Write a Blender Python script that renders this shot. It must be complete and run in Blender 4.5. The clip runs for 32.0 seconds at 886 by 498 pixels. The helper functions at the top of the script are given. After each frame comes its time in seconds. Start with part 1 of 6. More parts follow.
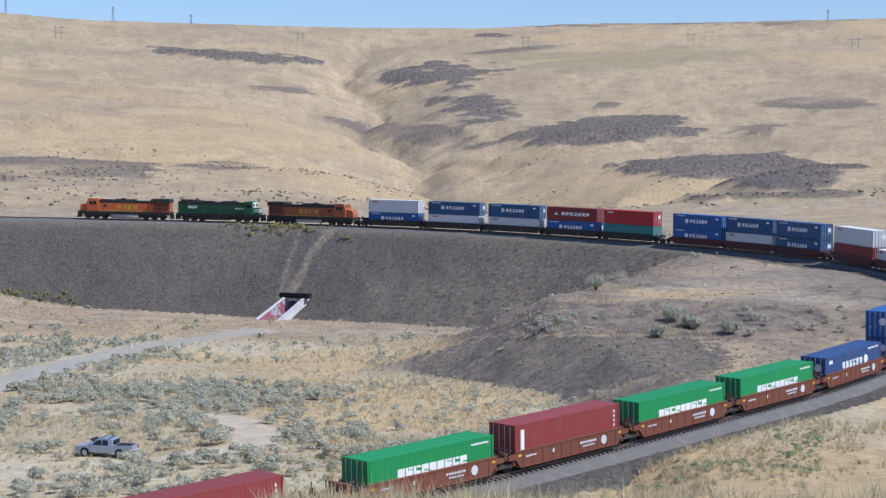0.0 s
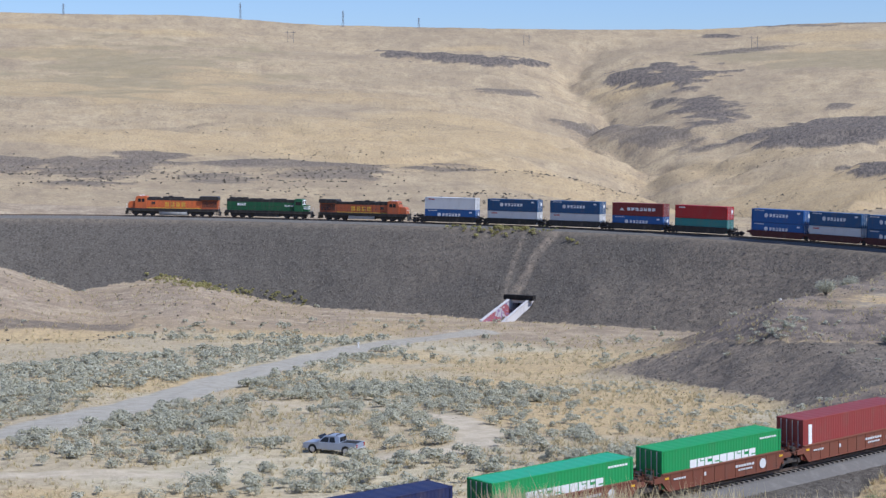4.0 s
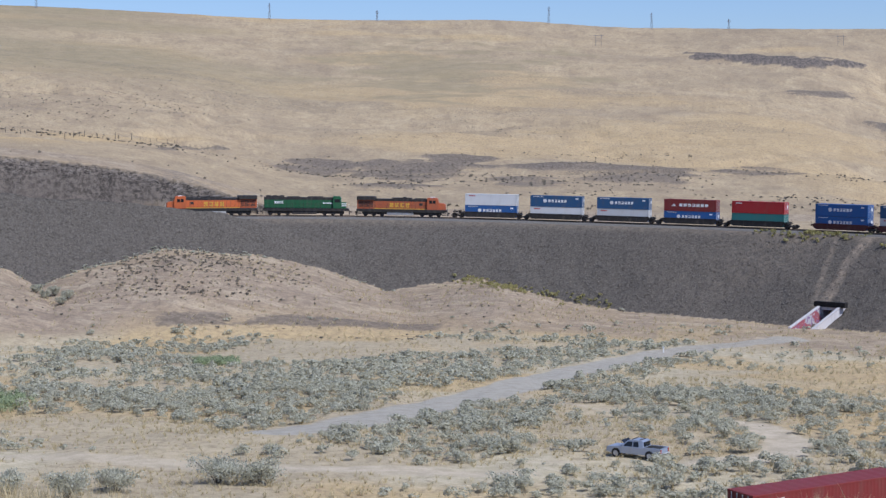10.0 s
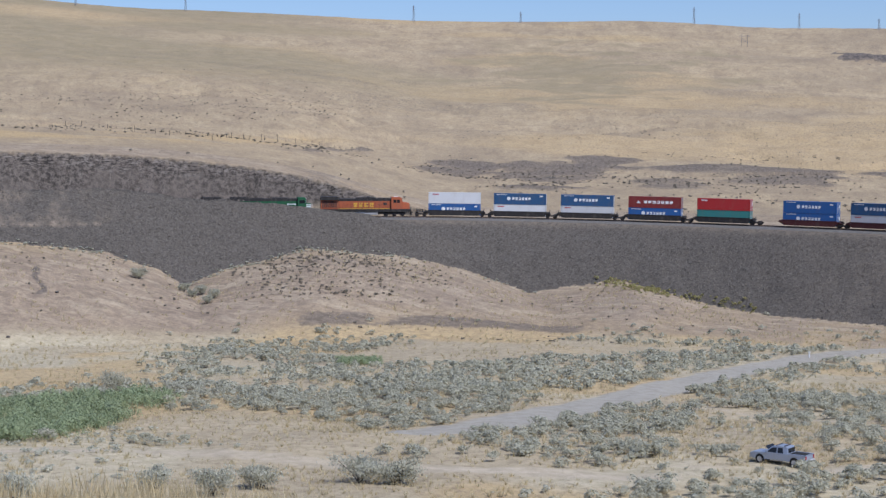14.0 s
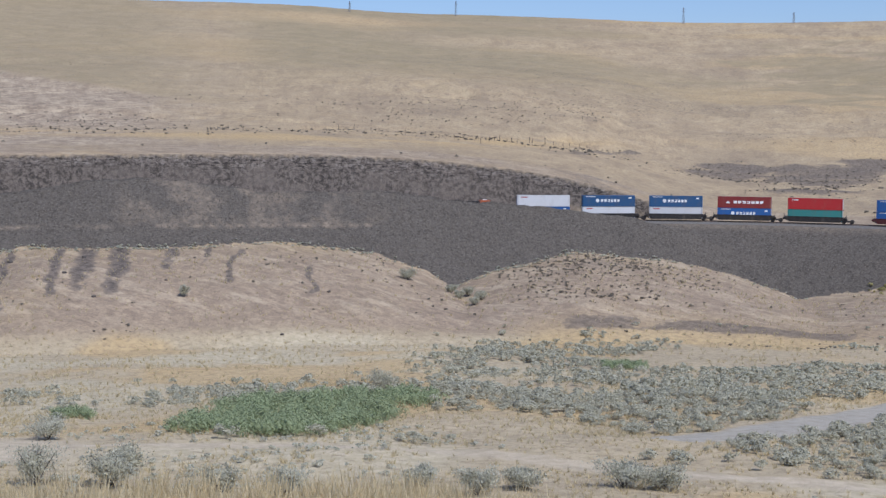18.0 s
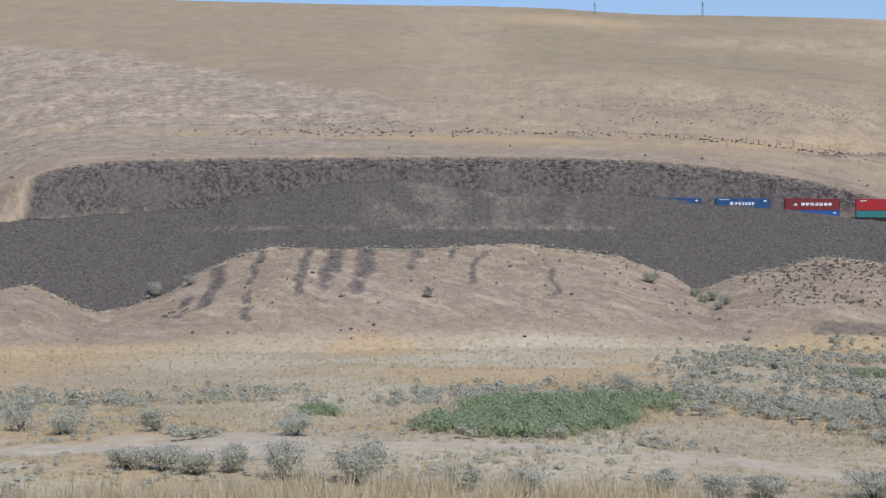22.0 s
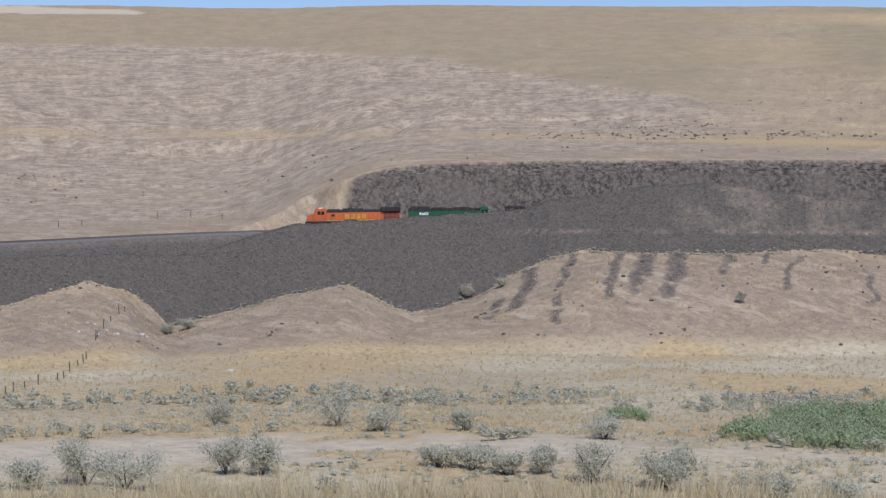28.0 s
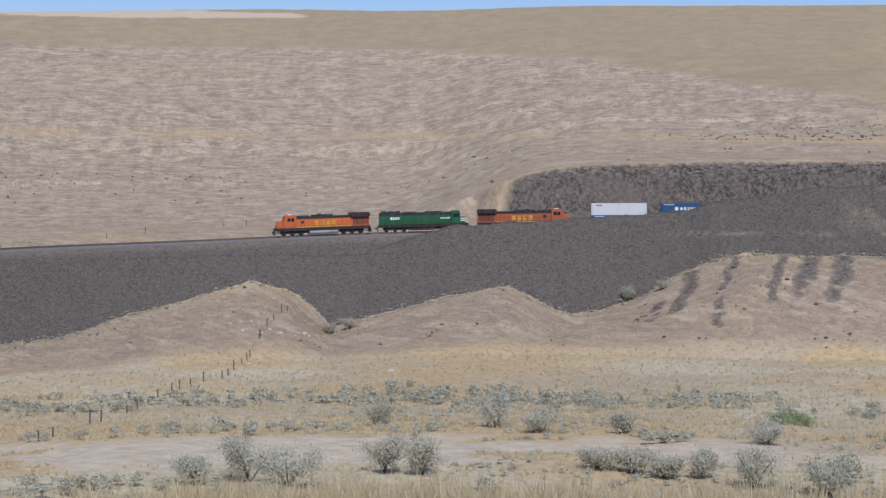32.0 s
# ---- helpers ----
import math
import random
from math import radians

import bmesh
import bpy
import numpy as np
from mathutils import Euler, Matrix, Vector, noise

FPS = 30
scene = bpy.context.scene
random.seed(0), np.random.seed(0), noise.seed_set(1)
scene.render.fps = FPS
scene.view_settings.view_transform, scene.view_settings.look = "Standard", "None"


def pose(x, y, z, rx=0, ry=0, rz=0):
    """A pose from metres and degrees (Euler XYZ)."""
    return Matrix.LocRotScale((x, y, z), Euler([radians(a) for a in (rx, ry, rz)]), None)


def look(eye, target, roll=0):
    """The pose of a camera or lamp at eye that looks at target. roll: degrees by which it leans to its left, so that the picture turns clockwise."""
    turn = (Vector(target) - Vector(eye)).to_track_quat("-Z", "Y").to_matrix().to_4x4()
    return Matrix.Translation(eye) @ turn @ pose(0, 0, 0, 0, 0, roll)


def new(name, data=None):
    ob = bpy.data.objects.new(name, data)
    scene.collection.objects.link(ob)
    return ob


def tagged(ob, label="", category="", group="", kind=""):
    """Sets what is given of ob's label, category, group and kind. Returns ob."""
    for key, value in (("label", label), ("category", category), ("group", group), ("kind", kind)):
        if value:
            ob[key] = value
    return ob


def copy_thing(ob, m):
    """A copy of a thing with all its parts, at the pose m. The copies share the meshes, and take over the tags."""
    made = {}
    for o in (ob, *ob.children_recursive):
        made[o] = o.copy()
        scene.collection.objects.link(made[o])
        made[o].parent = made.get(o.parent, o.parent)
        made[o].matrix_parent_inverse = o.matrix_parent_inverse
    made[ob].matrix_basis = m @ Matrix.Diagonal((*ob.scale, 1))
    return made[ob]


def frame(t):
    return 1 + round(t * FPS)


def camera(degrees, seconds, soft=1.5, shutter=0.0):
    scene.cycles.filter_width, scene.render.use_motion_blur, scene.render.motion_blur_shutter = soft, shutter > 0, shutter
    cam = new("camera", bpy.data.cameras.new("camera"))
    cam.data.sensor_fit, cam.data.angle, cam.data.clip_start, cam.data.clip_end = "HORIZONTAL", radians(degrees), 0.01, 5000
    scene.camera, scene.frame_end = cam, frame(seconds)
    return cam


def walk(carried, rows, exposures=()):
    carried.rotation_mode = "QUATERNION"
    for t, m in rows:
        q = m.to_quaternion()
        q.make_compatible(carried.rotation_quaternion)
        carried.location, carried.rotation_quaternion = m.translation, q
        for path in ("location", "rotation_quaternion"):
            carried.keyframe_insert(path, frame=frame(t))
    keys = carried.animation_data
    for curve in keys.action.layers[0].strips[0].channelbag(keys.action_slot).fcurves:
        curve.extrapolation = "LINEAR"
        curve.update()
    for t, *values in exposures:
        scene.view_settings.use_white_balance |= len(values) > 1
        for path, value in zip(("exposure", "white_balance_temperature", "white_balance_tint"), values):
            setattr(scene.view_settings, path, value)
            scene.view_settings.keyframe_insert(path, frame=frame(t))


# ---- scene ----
EYE = 38.0
cam = camera(29.97, 32.0, soft=1.4)
# The camera stands on a tripod and pans to the left: seconds, yaw, pitch, roll in degrees
PAN = [
    (0, -0.00, -3.74, -0.02),
    (0.5, 0.93, -3.73, 0.02),
    (1, 2.20, -3.72, 0.01),
    (1.5, 3.27, -3.71, 0.05),
    (2, 4.35, -3.70, 0.02),
    (2.5, 5.39, -3.69, 0.00),
    (3, 6.21, -3.68, 0.01),
    (3.5, 6.99, -3.67, 0.01),
    (4, 7.77, -3.66, 0.04),
    (4.5, 8.81, -3.65, 0.01),
    (6.5, 11.98, -3.62, -0.01),
    (7, 12.66, -3.60, 0.06),
    (7.5, 13.58, -3.60, 0.07),
    (8, 14.48, -3.59, 0.09),
    (8.5, 15.30, -3.57, 0.10),
    (9, 16.09, -3.56, 0.05),
    (9.5, 17.22, -3.56, 0.02),
    (10, 18.34, -3.54, 0.07),
    (10.5, 19.28, -3.52, 0.11),
    (11, 20.07, -3.52, 0.10),
    (11.5, 20.72, -3.52, -0.02),
    (12, 21.31, -3.50, 0.04),
    (12.5, 21.96, -3.50, 0.03),
    (13, 22.59, -3.50, 0.03),
    (13.5, 22.84, -3.49, 0.00),
    (15.5, 26.36, -3.46, -0.03),
    (16, 27.77, -3.44, -0.10),
    (16.5, 28.95, -3.41, -0.08),
    (17, 30.13, -3.41, -0.04),
    (17.5, 31.29, -3.39, -0.07),
    (18, 32.49, -3.38, -0.06),
    (18.5, 33.70, -3.36, -0.08),
    (19, 34.82, -3.36, -0.06),
    (19.5, 35.70, -3.35, -0.06),
    (20, 36.57, -3.35, -0.04),
    (20.5, 37.54, -3.34, -0.08),
    (21, 38.65, -3.33, -0.04),
    (21.5, 39.80, -3.32, -0.07),
    (22, 40.90, -3.30, -0.03),
    (22.5, 41.91, -3.29, -0.02),
    (23, 42.78, -3.27, -0.03),
    (23.5, 43.65, -3.28, -0.08),
    (24, 44.64, -3.25, -0.06),
    (24.5, 45.27, -3.24, -0.05),
    (26.5, 48.90, -3.23, 0.02),
    (27, 49.95, -3.20, 0.00),
    (27.5, 50.89, -3.20, 0.00),
    (28, 51.64, -3.19, -0.00),
    (28.5, 52.35, -3.18, 0.01),
    (29, 53.15, -3.17, 0.02),
    (29.5, 53.87, -3.17, -0.00),
    (30, 54.55, -3.16, 0.06),
    (30.5, 55.18, -3.15, 0.03),
    (31, 55.86, -3.14, 0.00),
    (31.5, 56.49, -3.14, -0.02),
    (32, 57.18, -3.14, 0.01),
]
walk(cam, [(t, pose(0, 0, EYE, 90 + pitch, roll, yaw)) for t, yaw, pitch, roll in PAN],
     exposures=[(0.0, 0.15, 5700, 10), (9.0, -0.03, 5740, 11.5), (19.0, -0.15, 5840, 12.5), (32.0, -0.21, 5920, 13.5)])

# ---- daylight: a high sun to the right of the first view, a clear sky ----
SUN_AZ, SUN_EL = 114.0, 51.0
world = bpy.data.worlds.new("sky")
scene.world = world
world.use_nodes = True
nt = world.node_tree
sky = nt.nodes.new("ShaderNodeTexSky")
sky.sky_type, sky.sun_disc = "NISHITA", False
sky.sun_elevation, sky.sun_rotation = radians(SUN_EL), radians(SUN_AZ)
sky.altitude, sky.air_density, sky.dust_density, sky.ozone_density = 300, 1.0, 0.7, 4.0
haze = nt.nodes.new("ShaderNodeMix")
haze.data_type, haze.blend_type = "RGBA", "MULTIPLY"
haze.inputs[0].default_value = 1.0
haze.inputs[7].default_value = (0.95, 0.96, 1.09, 1)
nt.links.new(sky.outputs["Color"], haze.inputs[6])
nt.links.new(haze.outputs[2], nt.nodes["Background"].inputs["Color"])
nt.nodes["Background"].inputs["Strength"].default_value = 0.112
sun = new("sun", bpy.data.lights.new("sun", "SUN"))
sun.data.energy, sun.data.angle, sun.data.color = 4.0, radians(0.53), (1.0, 0.96, 0.91)
a, e = radians(SUN_AZ), radians(SUN_EL)
sun.matrix_world = look((300 * math.sin(a) * math.cos(e), 300 * math.cos(a) * math.cos(e), 300 * math.sin(e)), (0, 0, 0))

# ---- materials ----
def material(name, rough=0.8, metal=0.0):
    m = bpy.data.materials.new(name)
    m.use_nodes = True
    b = m.node_tree.nodes["Principled BSDF"]
    b.inputs["Roughness"].default_value, b.inputs["Metallic"].default_value = rough, metal
    b.inputs["Specular IOR Level"].default_value = 0.3
    return m, m.node_tree, b


def node(nt, kind, **inputs):
    n = nt.nodes.new(kind)
    for key, value in inputs.items():
        key = key.replace("_", " ")
        if isinstance(value, bpy.types.NodeSocket):
            nt.links.new(value, n.inputs[key])
        else:
            n.inputs[key].default_value = value
    return n


def noise_of(nt, scale, detail=4, rough=0.55, vector=None, stretch=None):
    if vector is None:
        vector = nt.nodes.new("ShaderNodeTexCoord").outputs["Object"]
    if stretch:
        mp = node(nt, "ShaderNodeMapping", Vector=vector)
        mp.inputs["Scale"].default_value = stretch
        vector = mp.outputs["Vector"]
    return node(nt, "ShaderNodeTexNoise", Vector=vector, Scale=scale, Detail=detail, Roughness=rough).outputs["Fac"]


def band(nt, value, lo, hi):
    n = node(nt, "ShaderNodeMapRange", Value=value)
    n.interpolation_type = "SMOOTHSTEP"
    n.inputs["From Min"].default_value, n.inputs["From Max"].default_value = lo, hi
    return n.outputs["Result"]


def mix(nt, fac, a, b, blend="MIX"):
    n = nt.nodes.new("ShaderNodeMix")
    n.data_type, n.blend_type = "RGBA", blend
    for k, v in ((0, fac), (6, a), (7, b)):
        if isinstance(v, bpy.types.NodeSocket):
            nt.links.new(v, n.inputs[k])
        else:
            n.inputs[k].default_value = (*v, 1.0) if isinstance(v, tuple) else v
    return n.outputs[2]


def times(nt, a, b):
    n = nt.nodes.new("ShaderNodeMath")
    n.operation = "MULTIPLY"
    for k, v in ((0, a), (1, b)):
        if isinstance(v, bpy.types.NodeSocket):
            nt.links.new(v, n.inputs[k])
        else:
            n.inputs[k].default_value = v
    return n.outputs[0]


def bump(nt, b, height, distance, strength=1.0):
    n = node(nt, "ShaderNodeBump", Height=height, Strength=strength, Distance=distance)
    nt.links.new(n.outputs["Normal"], b.inputs["Normal"])


def paint(name, color, dirt=(0.16, 0.12, 0.09), amount=0.35, rough=0.5, metal=0.0, grime=1.2):
    """Painted or weathered metal: the paint fades and gathers dust in streaks."""
    m, nt, b = material(name, rough, metal)
    streak = noise_of(nt, 1.3, 5, 0.65, stretch=(1.0, 1.0, 0.25))
    fine = noise_of(nt, 9.0, 3, 0.6)
    c = mix(nt, times(nt, band(nt, streak, 0.45, 0.75), amount), color, dirt)
    c = mix(nt, times(nt, band(nt, fine, 0.5, 0.8), amount * 0.6), c, tuple(min(1, v * 1.35 + 0.02) for v in color))
    info = nt.nodes.new("ShaderNodeObjectInfo")
    hsv = node(nt, "ShaderNodeHueSaturation", Color=c)
    nt.links.new(node(nt, "ShaderNodeMapRange", Value=info.outputs["Random"], To_Min=0.9, To_Max=1.08).outputs["Result"], hsv.inputs["Value"])
    nt.links.new(hsv.outputs["Color"], b.inputs["Base Color"])
    nt.links.new(node(nt, "ShaderNodeMapRange", Value=fine, To_Min=rough - 0.12, To_Max=rough + 0.2).outputs["Result"], b.inputs["Roughness"])
    return m


def ground_material():
    """Dry steppe: bunch grass, bare soil, dark scrub, crushed basalt, dirt ways; where each lies comes from the plan."""
    m, nt, b = material("dry_steppe", 0.95)
    b.inputs["Specular IOR Level"].default_value = 0.1
    co = nt.nodes.new("ShaderNodeTexCoord").outputs["Object"]

    along, across = nt.nodes.new("ShaderNodeAttribute"), nt.nodes.new("ShaderNodeAttribute")
    along.attribute_name, across.attribute_name = "along", "across"
    slope = node(nt, "ShaderNodeCombineXYZ", X=along.outputs["Fac"], Y=across.outputs["Fac"]).outputs["Vector"]
    near_across = nt.nodes.new("ShaderNodeAttribute")
    near_across.attribute_name = "across_fine"
    grain = node(nt, "ShaderNodeCombineXYZ", X=along.outputs["Fac"], Y=near_across.outputs["Fac"]).outputs["Vector"]
    wide = noise_of(nt, 0.012, 6, 0.6, slope)
    mid = noise_of(nt, 0.09, 5, 0.6, slope)
    small = noise_of(nt, 0.7, 5, 0.65, slope)
    tiny = noise_of(nt, 4.0, 4, 0.7, co)
    turf = noise_of(nt, 0.075, 9, 0.80, grain)

    def mask(name, ragged=0):
        n = nt.nodes.new("ShaderNodeAttribute")
        n.attribute_name = name
        if not ragged:
            return n.outputs["Fac"]
        add = nt.nodes.new("ShaderNodeMath")
        add.operation = "ADD"
        nt.links.new(n.outputs["Fac"], add.inputs[0])
        off = node(nt, "ShaderNodeMapRange", Value=small)
        off.inputs["From Min"].default_value, off.inputs["From Max"].default_value = 0.25, 0.75
        off.inputs["To Min"].default_value, off.inputs["To Max"].default_value = -0.34, 0.34
        nt.links.new(off.outputs["Result"], add.inputs[1])
        return times(nt, band(nt, add.outputs[0], 0.36, 0.64), n.outputs["Fac"] if ragged == 2 else 1.0)
    grass = mix(nt, band(nt, mid, 0.35, 0.65), (0.43, 0.325, 0.195), (0.50, 0.387, 0.235))
    grass = mix(nt, band(nt, wide, 0.38, 0.66), grass, (0.37, 0.285, 0.18))
    grass = mix(nt, times(nt, band(nt, noise_of(nt, 0.30, 7, 0.8, grain), 0.49, 0.60), 0.25), grass, (0.29, 0.215, 0.14))
    grass = mix(nt, times(nt, band(nt, turf, 0.51, 0.58), 0.42), grass, (0.25, 0.19, 0.13))
    grass = mix(nt, times(nt, band(nt, turf, 0.47, 0.38), 0.5), grass, (0.55, 0.435, 0.265))
    grass = mix(nt, times(nt, band(nt, small, 0.48, 0.72), 0.55), grass, (0.24, 0.19, 0.13))
    grass = mix(nt, times(nt, band(nt, tiny, 0.5, 0.75), 0.4), grass, (0.56, 0.44, 0.27))
    grass = mix(nt, mask("straw"), grass, mix(nt, band(nt, small, 0.36, 0.62), (0.60, 0.52, 0.36), (0.48, 0.41, 0.268)))
    grass = mix(nt, mask("gold"), grass, mix(nt, band(nt, small, 0.4, 0.65), (0.56, 0.405, 0.20), (0.45, 0.32, 0.165)))
    grass = mix(nt, mask("olive"), grass, mix(nt, band(nt, mid, 0.4, 0.6), (0.315, 0.255, 0.15), (0.36, 0.285, 0.17)))
    streak = noise_of(nt, 0.12, 9, 0.82, grain)
    pale = mix(nt, band(nt, streak, 0.44, 0.56), (0.47, 0.375, 0.265), (0.29, 0.225, 0.165))
    pale = mix(nt, times(nt, band(nt, noise_of(nt, 0.34, 8, 0.82, grain), 0.52, 0.60), 0.4), pale, (0.53, 0.435, 0.315))
    grass = mix(nt, mask("pale"), grass, pale)
    earth = mix(nt, band(nt, noise_of(nt, 0.45, 7, 0.8, grain), 0.42, 0.58), (0.41, 0.315, 0.215), (0.275, 0.21, 0.152))
    earth = mix(nt, times(nt, band(nt, noise_of(nt, 1.7, 4, 0.7, grain), 0.54, 0.62), 0.6), earth, (0.19, 0.15, 0.115))
    grass = mix(nt, mask("spur"), grass, earth)
    for size, lo, hi, amount, tint in ((0.13, 0.53, 0.58, 0.65, (0.56, 0.455, 0.315)), (0.17, 0.545, 0.585, 0.6, (0.22, 0.172, 0.125)), (0.40, 0.55, 0.59, 0.6, (0.19, 0.148, 0.108)), (0.34, 0.56, 0.60, 0.55, (0.60, 0.49, 0.34))):
        moved = node(nt, "ShaderNodeMapping", Vector=slope)
        moved.inputs["Location"].default_value = (size * 700, size * 300, 0)
        moved.inputs["Scale"].default_value = (0.42, 1.0, 1.0)
        grass = mix(nt, times(nt, mask("fleck"), times(nt, band(nt, noise_of(nt, size, 4, 0.62, moved.outputs["Vector"]), lo, hi), amount)), grass, tint)
    grass = mix(nt, times(nt, band(nt, noise_of(nt, 0.85, 6, 0.85, grain), 0.52, 0.60), 0.5), grass, (0.22, 0.168, 0.116))
    scrub = mix(nt, band(nt, noise_of(nt, 0.6, 7, 0.82, grain), 0.43, 0.58), (0.105, 0.089, 0.075), (0.225, 0.184, 0.145))
    # the scrub mask also carries the shade painted behind the ridges
    grass = mix(nt, mask("scrub", 2), grass, scrub)
    dirt = mix(nt, band(nt, noise_of(nt, 0.5, 7, 0.75, co), 0.38, 0.62), (0.61, 0.515, 0.37), (0.47, 0.39, 0.275))
    # the dirt mask also carries the sunlit line painted along the ridges
    c = mix(nt, mask("dirt", 2), grass, dirt)
    grey = mix(nt, band(nt, small, 0.35, 0.7), (0.44, 0.40, 0.325), (0.36, 0.325, 0.26))
    c = mix(nt, mask("greyroad", 2), c, grey)
    cell = node(nt, "ShaderNodeTexVoronoi", Vector=co, Scale=3.4)
    stone = mix(nt, band(nt, tiny, 0.3, 0.7), (0.093, 0.081, 0.067), (0.133, 0.117, 0.097))
    stone = mix(nt, times(nt, band(nt, mid, 0.5, 0.75), 0.4), stone, (0.118, 0.102, 0.088))
    stone = mix(nt, times(nt, band(nt, cell.outputs["Color"], 0.6, 0.8), 0.42), stone, (0.19, 0.171, 0.145))
    dark_cell = node(nt, "ShaderNodeTexVoronoi", Vector=co, Scale=2.6)
    stone = mix(nt, times(nt, band(nt, dark_cell.outputs["Color"], 0.62, 0.78), 0.45), stone, (0.040, 0.035, 0.031))
    c = mix(nt, mask("bench", 2), c, mix(nt, band(nt, noise_of(nt, 0.35, 6, 0.7, co), 0.42, 0.6), mix(nt, band(nt, tiny, 0.35, 0.65), (0.30, 0.235, 0.175), (0.21, 0.17, 0.135)), (0.135, 0.112, 0.094)))
    c = mix(nt, mask("gravel", 1), c, stone)
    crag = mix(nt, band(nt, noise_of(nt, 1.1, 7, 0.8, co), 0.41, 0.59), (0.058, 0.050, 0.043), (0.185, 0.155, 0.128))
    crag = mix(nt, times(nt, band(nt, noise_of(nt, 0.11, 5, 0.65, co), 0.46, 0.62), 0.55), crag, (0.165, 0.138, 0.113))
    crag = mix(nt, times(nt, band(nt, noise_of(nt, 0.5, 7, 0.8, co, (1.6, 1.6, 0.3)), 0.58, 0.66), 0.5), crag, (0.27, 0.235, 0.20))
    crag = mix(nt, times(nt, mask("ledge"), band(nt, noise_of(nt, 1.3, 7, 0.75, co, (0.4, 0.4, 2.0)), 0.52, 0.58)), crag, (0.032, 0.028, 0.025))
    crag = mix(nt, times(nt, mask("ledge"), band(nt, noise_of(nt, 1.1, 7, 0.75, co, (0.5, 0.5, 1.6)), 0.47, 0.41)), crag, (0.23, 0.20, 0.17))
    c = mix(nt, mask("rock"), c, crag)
    speck = node(nt, "ShaderNodeMapRange", Value=noise_of(nt, 0.8, 6, 0.75, co))
    for key, value in (("From Min", 0.38), ("From Max", 0.62), ("To Min", 0.35), ("To Max", 1.6)):
        speck.inputs[key].default_value = value
    c = mix(nt, times(nt, mask("dust"), speck.outputs["Result"]), c, mix(nt, band(nt, small, 0.4, 0.65), (0.32, 0.255, 0.185), (0.235, 0.19, 0.145)))
    nt.links.new(c, b.inputs["Base Color"])
    h = node(nt, "ShaderNodeMath", Value=1.0)
    h.operation = "ADD"
    nt.links.new(times(nt, small, 0.6), h.inputs[0])
    nt.links.new(times(nt, tiny, 0.35), h.inputs[1])
    bump(nt, b, h.outputs[0], 0.5, 0.8)
    return m


GROUND = ground_material()

# The line of rails, from the near straight round the bend to the far fill: places in metres, the eye stands over (0, 0)
NEAR = [(-128, -20, -25.8), (-106, 3, -25.4), (-84, 26, -25.0), (-62, 49, -24.6), (-40, 71.5, -24.2), (-18, 94, -23.8), (-4.7, 107.9, -23.5), (8.6, 121.9, -23.2),
        (22, 136.5, -22.8), (36.9, 153.6, -22.3), (52, 175, -21.4), (63, 200, -20.4), (68, 228, -19.6)]
FAR_AZ = [14, 10, 5, 0, -6, -12, -18, -24, -30, -36, -42, -48, -54, -60, -66, -71, -78, -86]
FAR_R = [266, 293, 318, 338, 360, 376, 386, 388, 384, 379, 374, 371, 369, 366, 357, 344, 320, 290]
FAR_Z = [-19.1, -18.9, -18.5, -18.0, -17.7, -17.2, -16.5, -15.9, -15.8, -15.6, -15.6, -15.6, -15.8, -16.5, -17.5, -17.8, -18.0, -18.2]


def spline(points, step):
    """A smooth line through the points, as rows of x, y, z about step metres apart."""
    p = np.array([points[0], *points, points[-1]], float)
    p[0], p[-1] = 2 * p[1] - p[2], 2 * p[-2] - p[-3]
    out = []
    for a, b, c, d in zip(p, p[1:], p[2:], p[3:]):
        n = max(2, int(np.linalg.norm(c - b) / step))
        for u in np.arange(n) / n:
            out.append(0.5 * (2 * b + (c - a) * u + (2 * a - 5 * b + 4 * c - d) * u * u + (3 * b - a - 3 * c + d) * u ** 3))
    return np.array([*out, p[-2]])


TRACK = spline(NEAR + [(r * math.sin(radians(a)), r * math.cos(radians(a)), z) for a, r, z in zip(FAR_AZ, FAR_R, FAR_Z)], 1.0)
TRACK[:, 2] += EYE
TRACK[:, 2] -= 0.25 * np.clip((330 - np.arange(len(TRACK))) / 60, 0, 1)
TRACK_S = np.concatenate([[0], np.cumsum(np.linalg.norm(np.diff(TRACK, axis=0), axis=1))])
TRACK_S -= TRACK_S[np.argmin(np.hypot(TRACK[:, 0] + 84, TRACK[:, 1] - 26))]


def on_track(s):
    return np.array([np.interp(s, TRACK_S, TRACK[:, k]) for k in range(3)])

# ---- the land: one sheet round the camera's hill, the valley, the fills, the cut and the far hills ----
def grid_noise(x, y, seed):
    """Smooth noise from -1 to 1 on a unit lattice."""
    xi, yi = np.floor(x).astype(np.int64), np.floor(y).astype(np.int64)
    u, v = x - xi, y - yi
    u, v = u * u * (3 - 2 * u), v * v * (3 - 2 * v)

    def h(i, j):
        n = (i * 374761393 + j * 668265263 + seed * 1442695041) & 0xFFFFFFFF
        n = ((n ^ (n >> 13)) * 1274126177) & 0xFFFFFFFF
        return ((n ^ (n >> 16)) & 0xFFFF) / 32767.5 - 1
    return (h(xi, yi) * (1 - u) + h(xi + 1, yi) * u) * (1 - v) + (h(xi, yi + 1) * (1 - u) + h(xi + 1, yi + 1) * u) * v


def fbm(x, y, size, seed, octaves=5, gain=0.5):
    out, amp, s = 0 * x, 1.0, 1.0 / size
    for k in range(octaves):
        out = out + amp * grid_noise(x * s + 17.3 * k, y * s - 9.1 * k, seed + k)
        amp, s = amp * gain, s * 2.03
    return out


def step(x, lo, hi):
    u = np.clip((x - lo) / (hi - lo), 0, 1)
    return u * u * (3 - 2 * u)


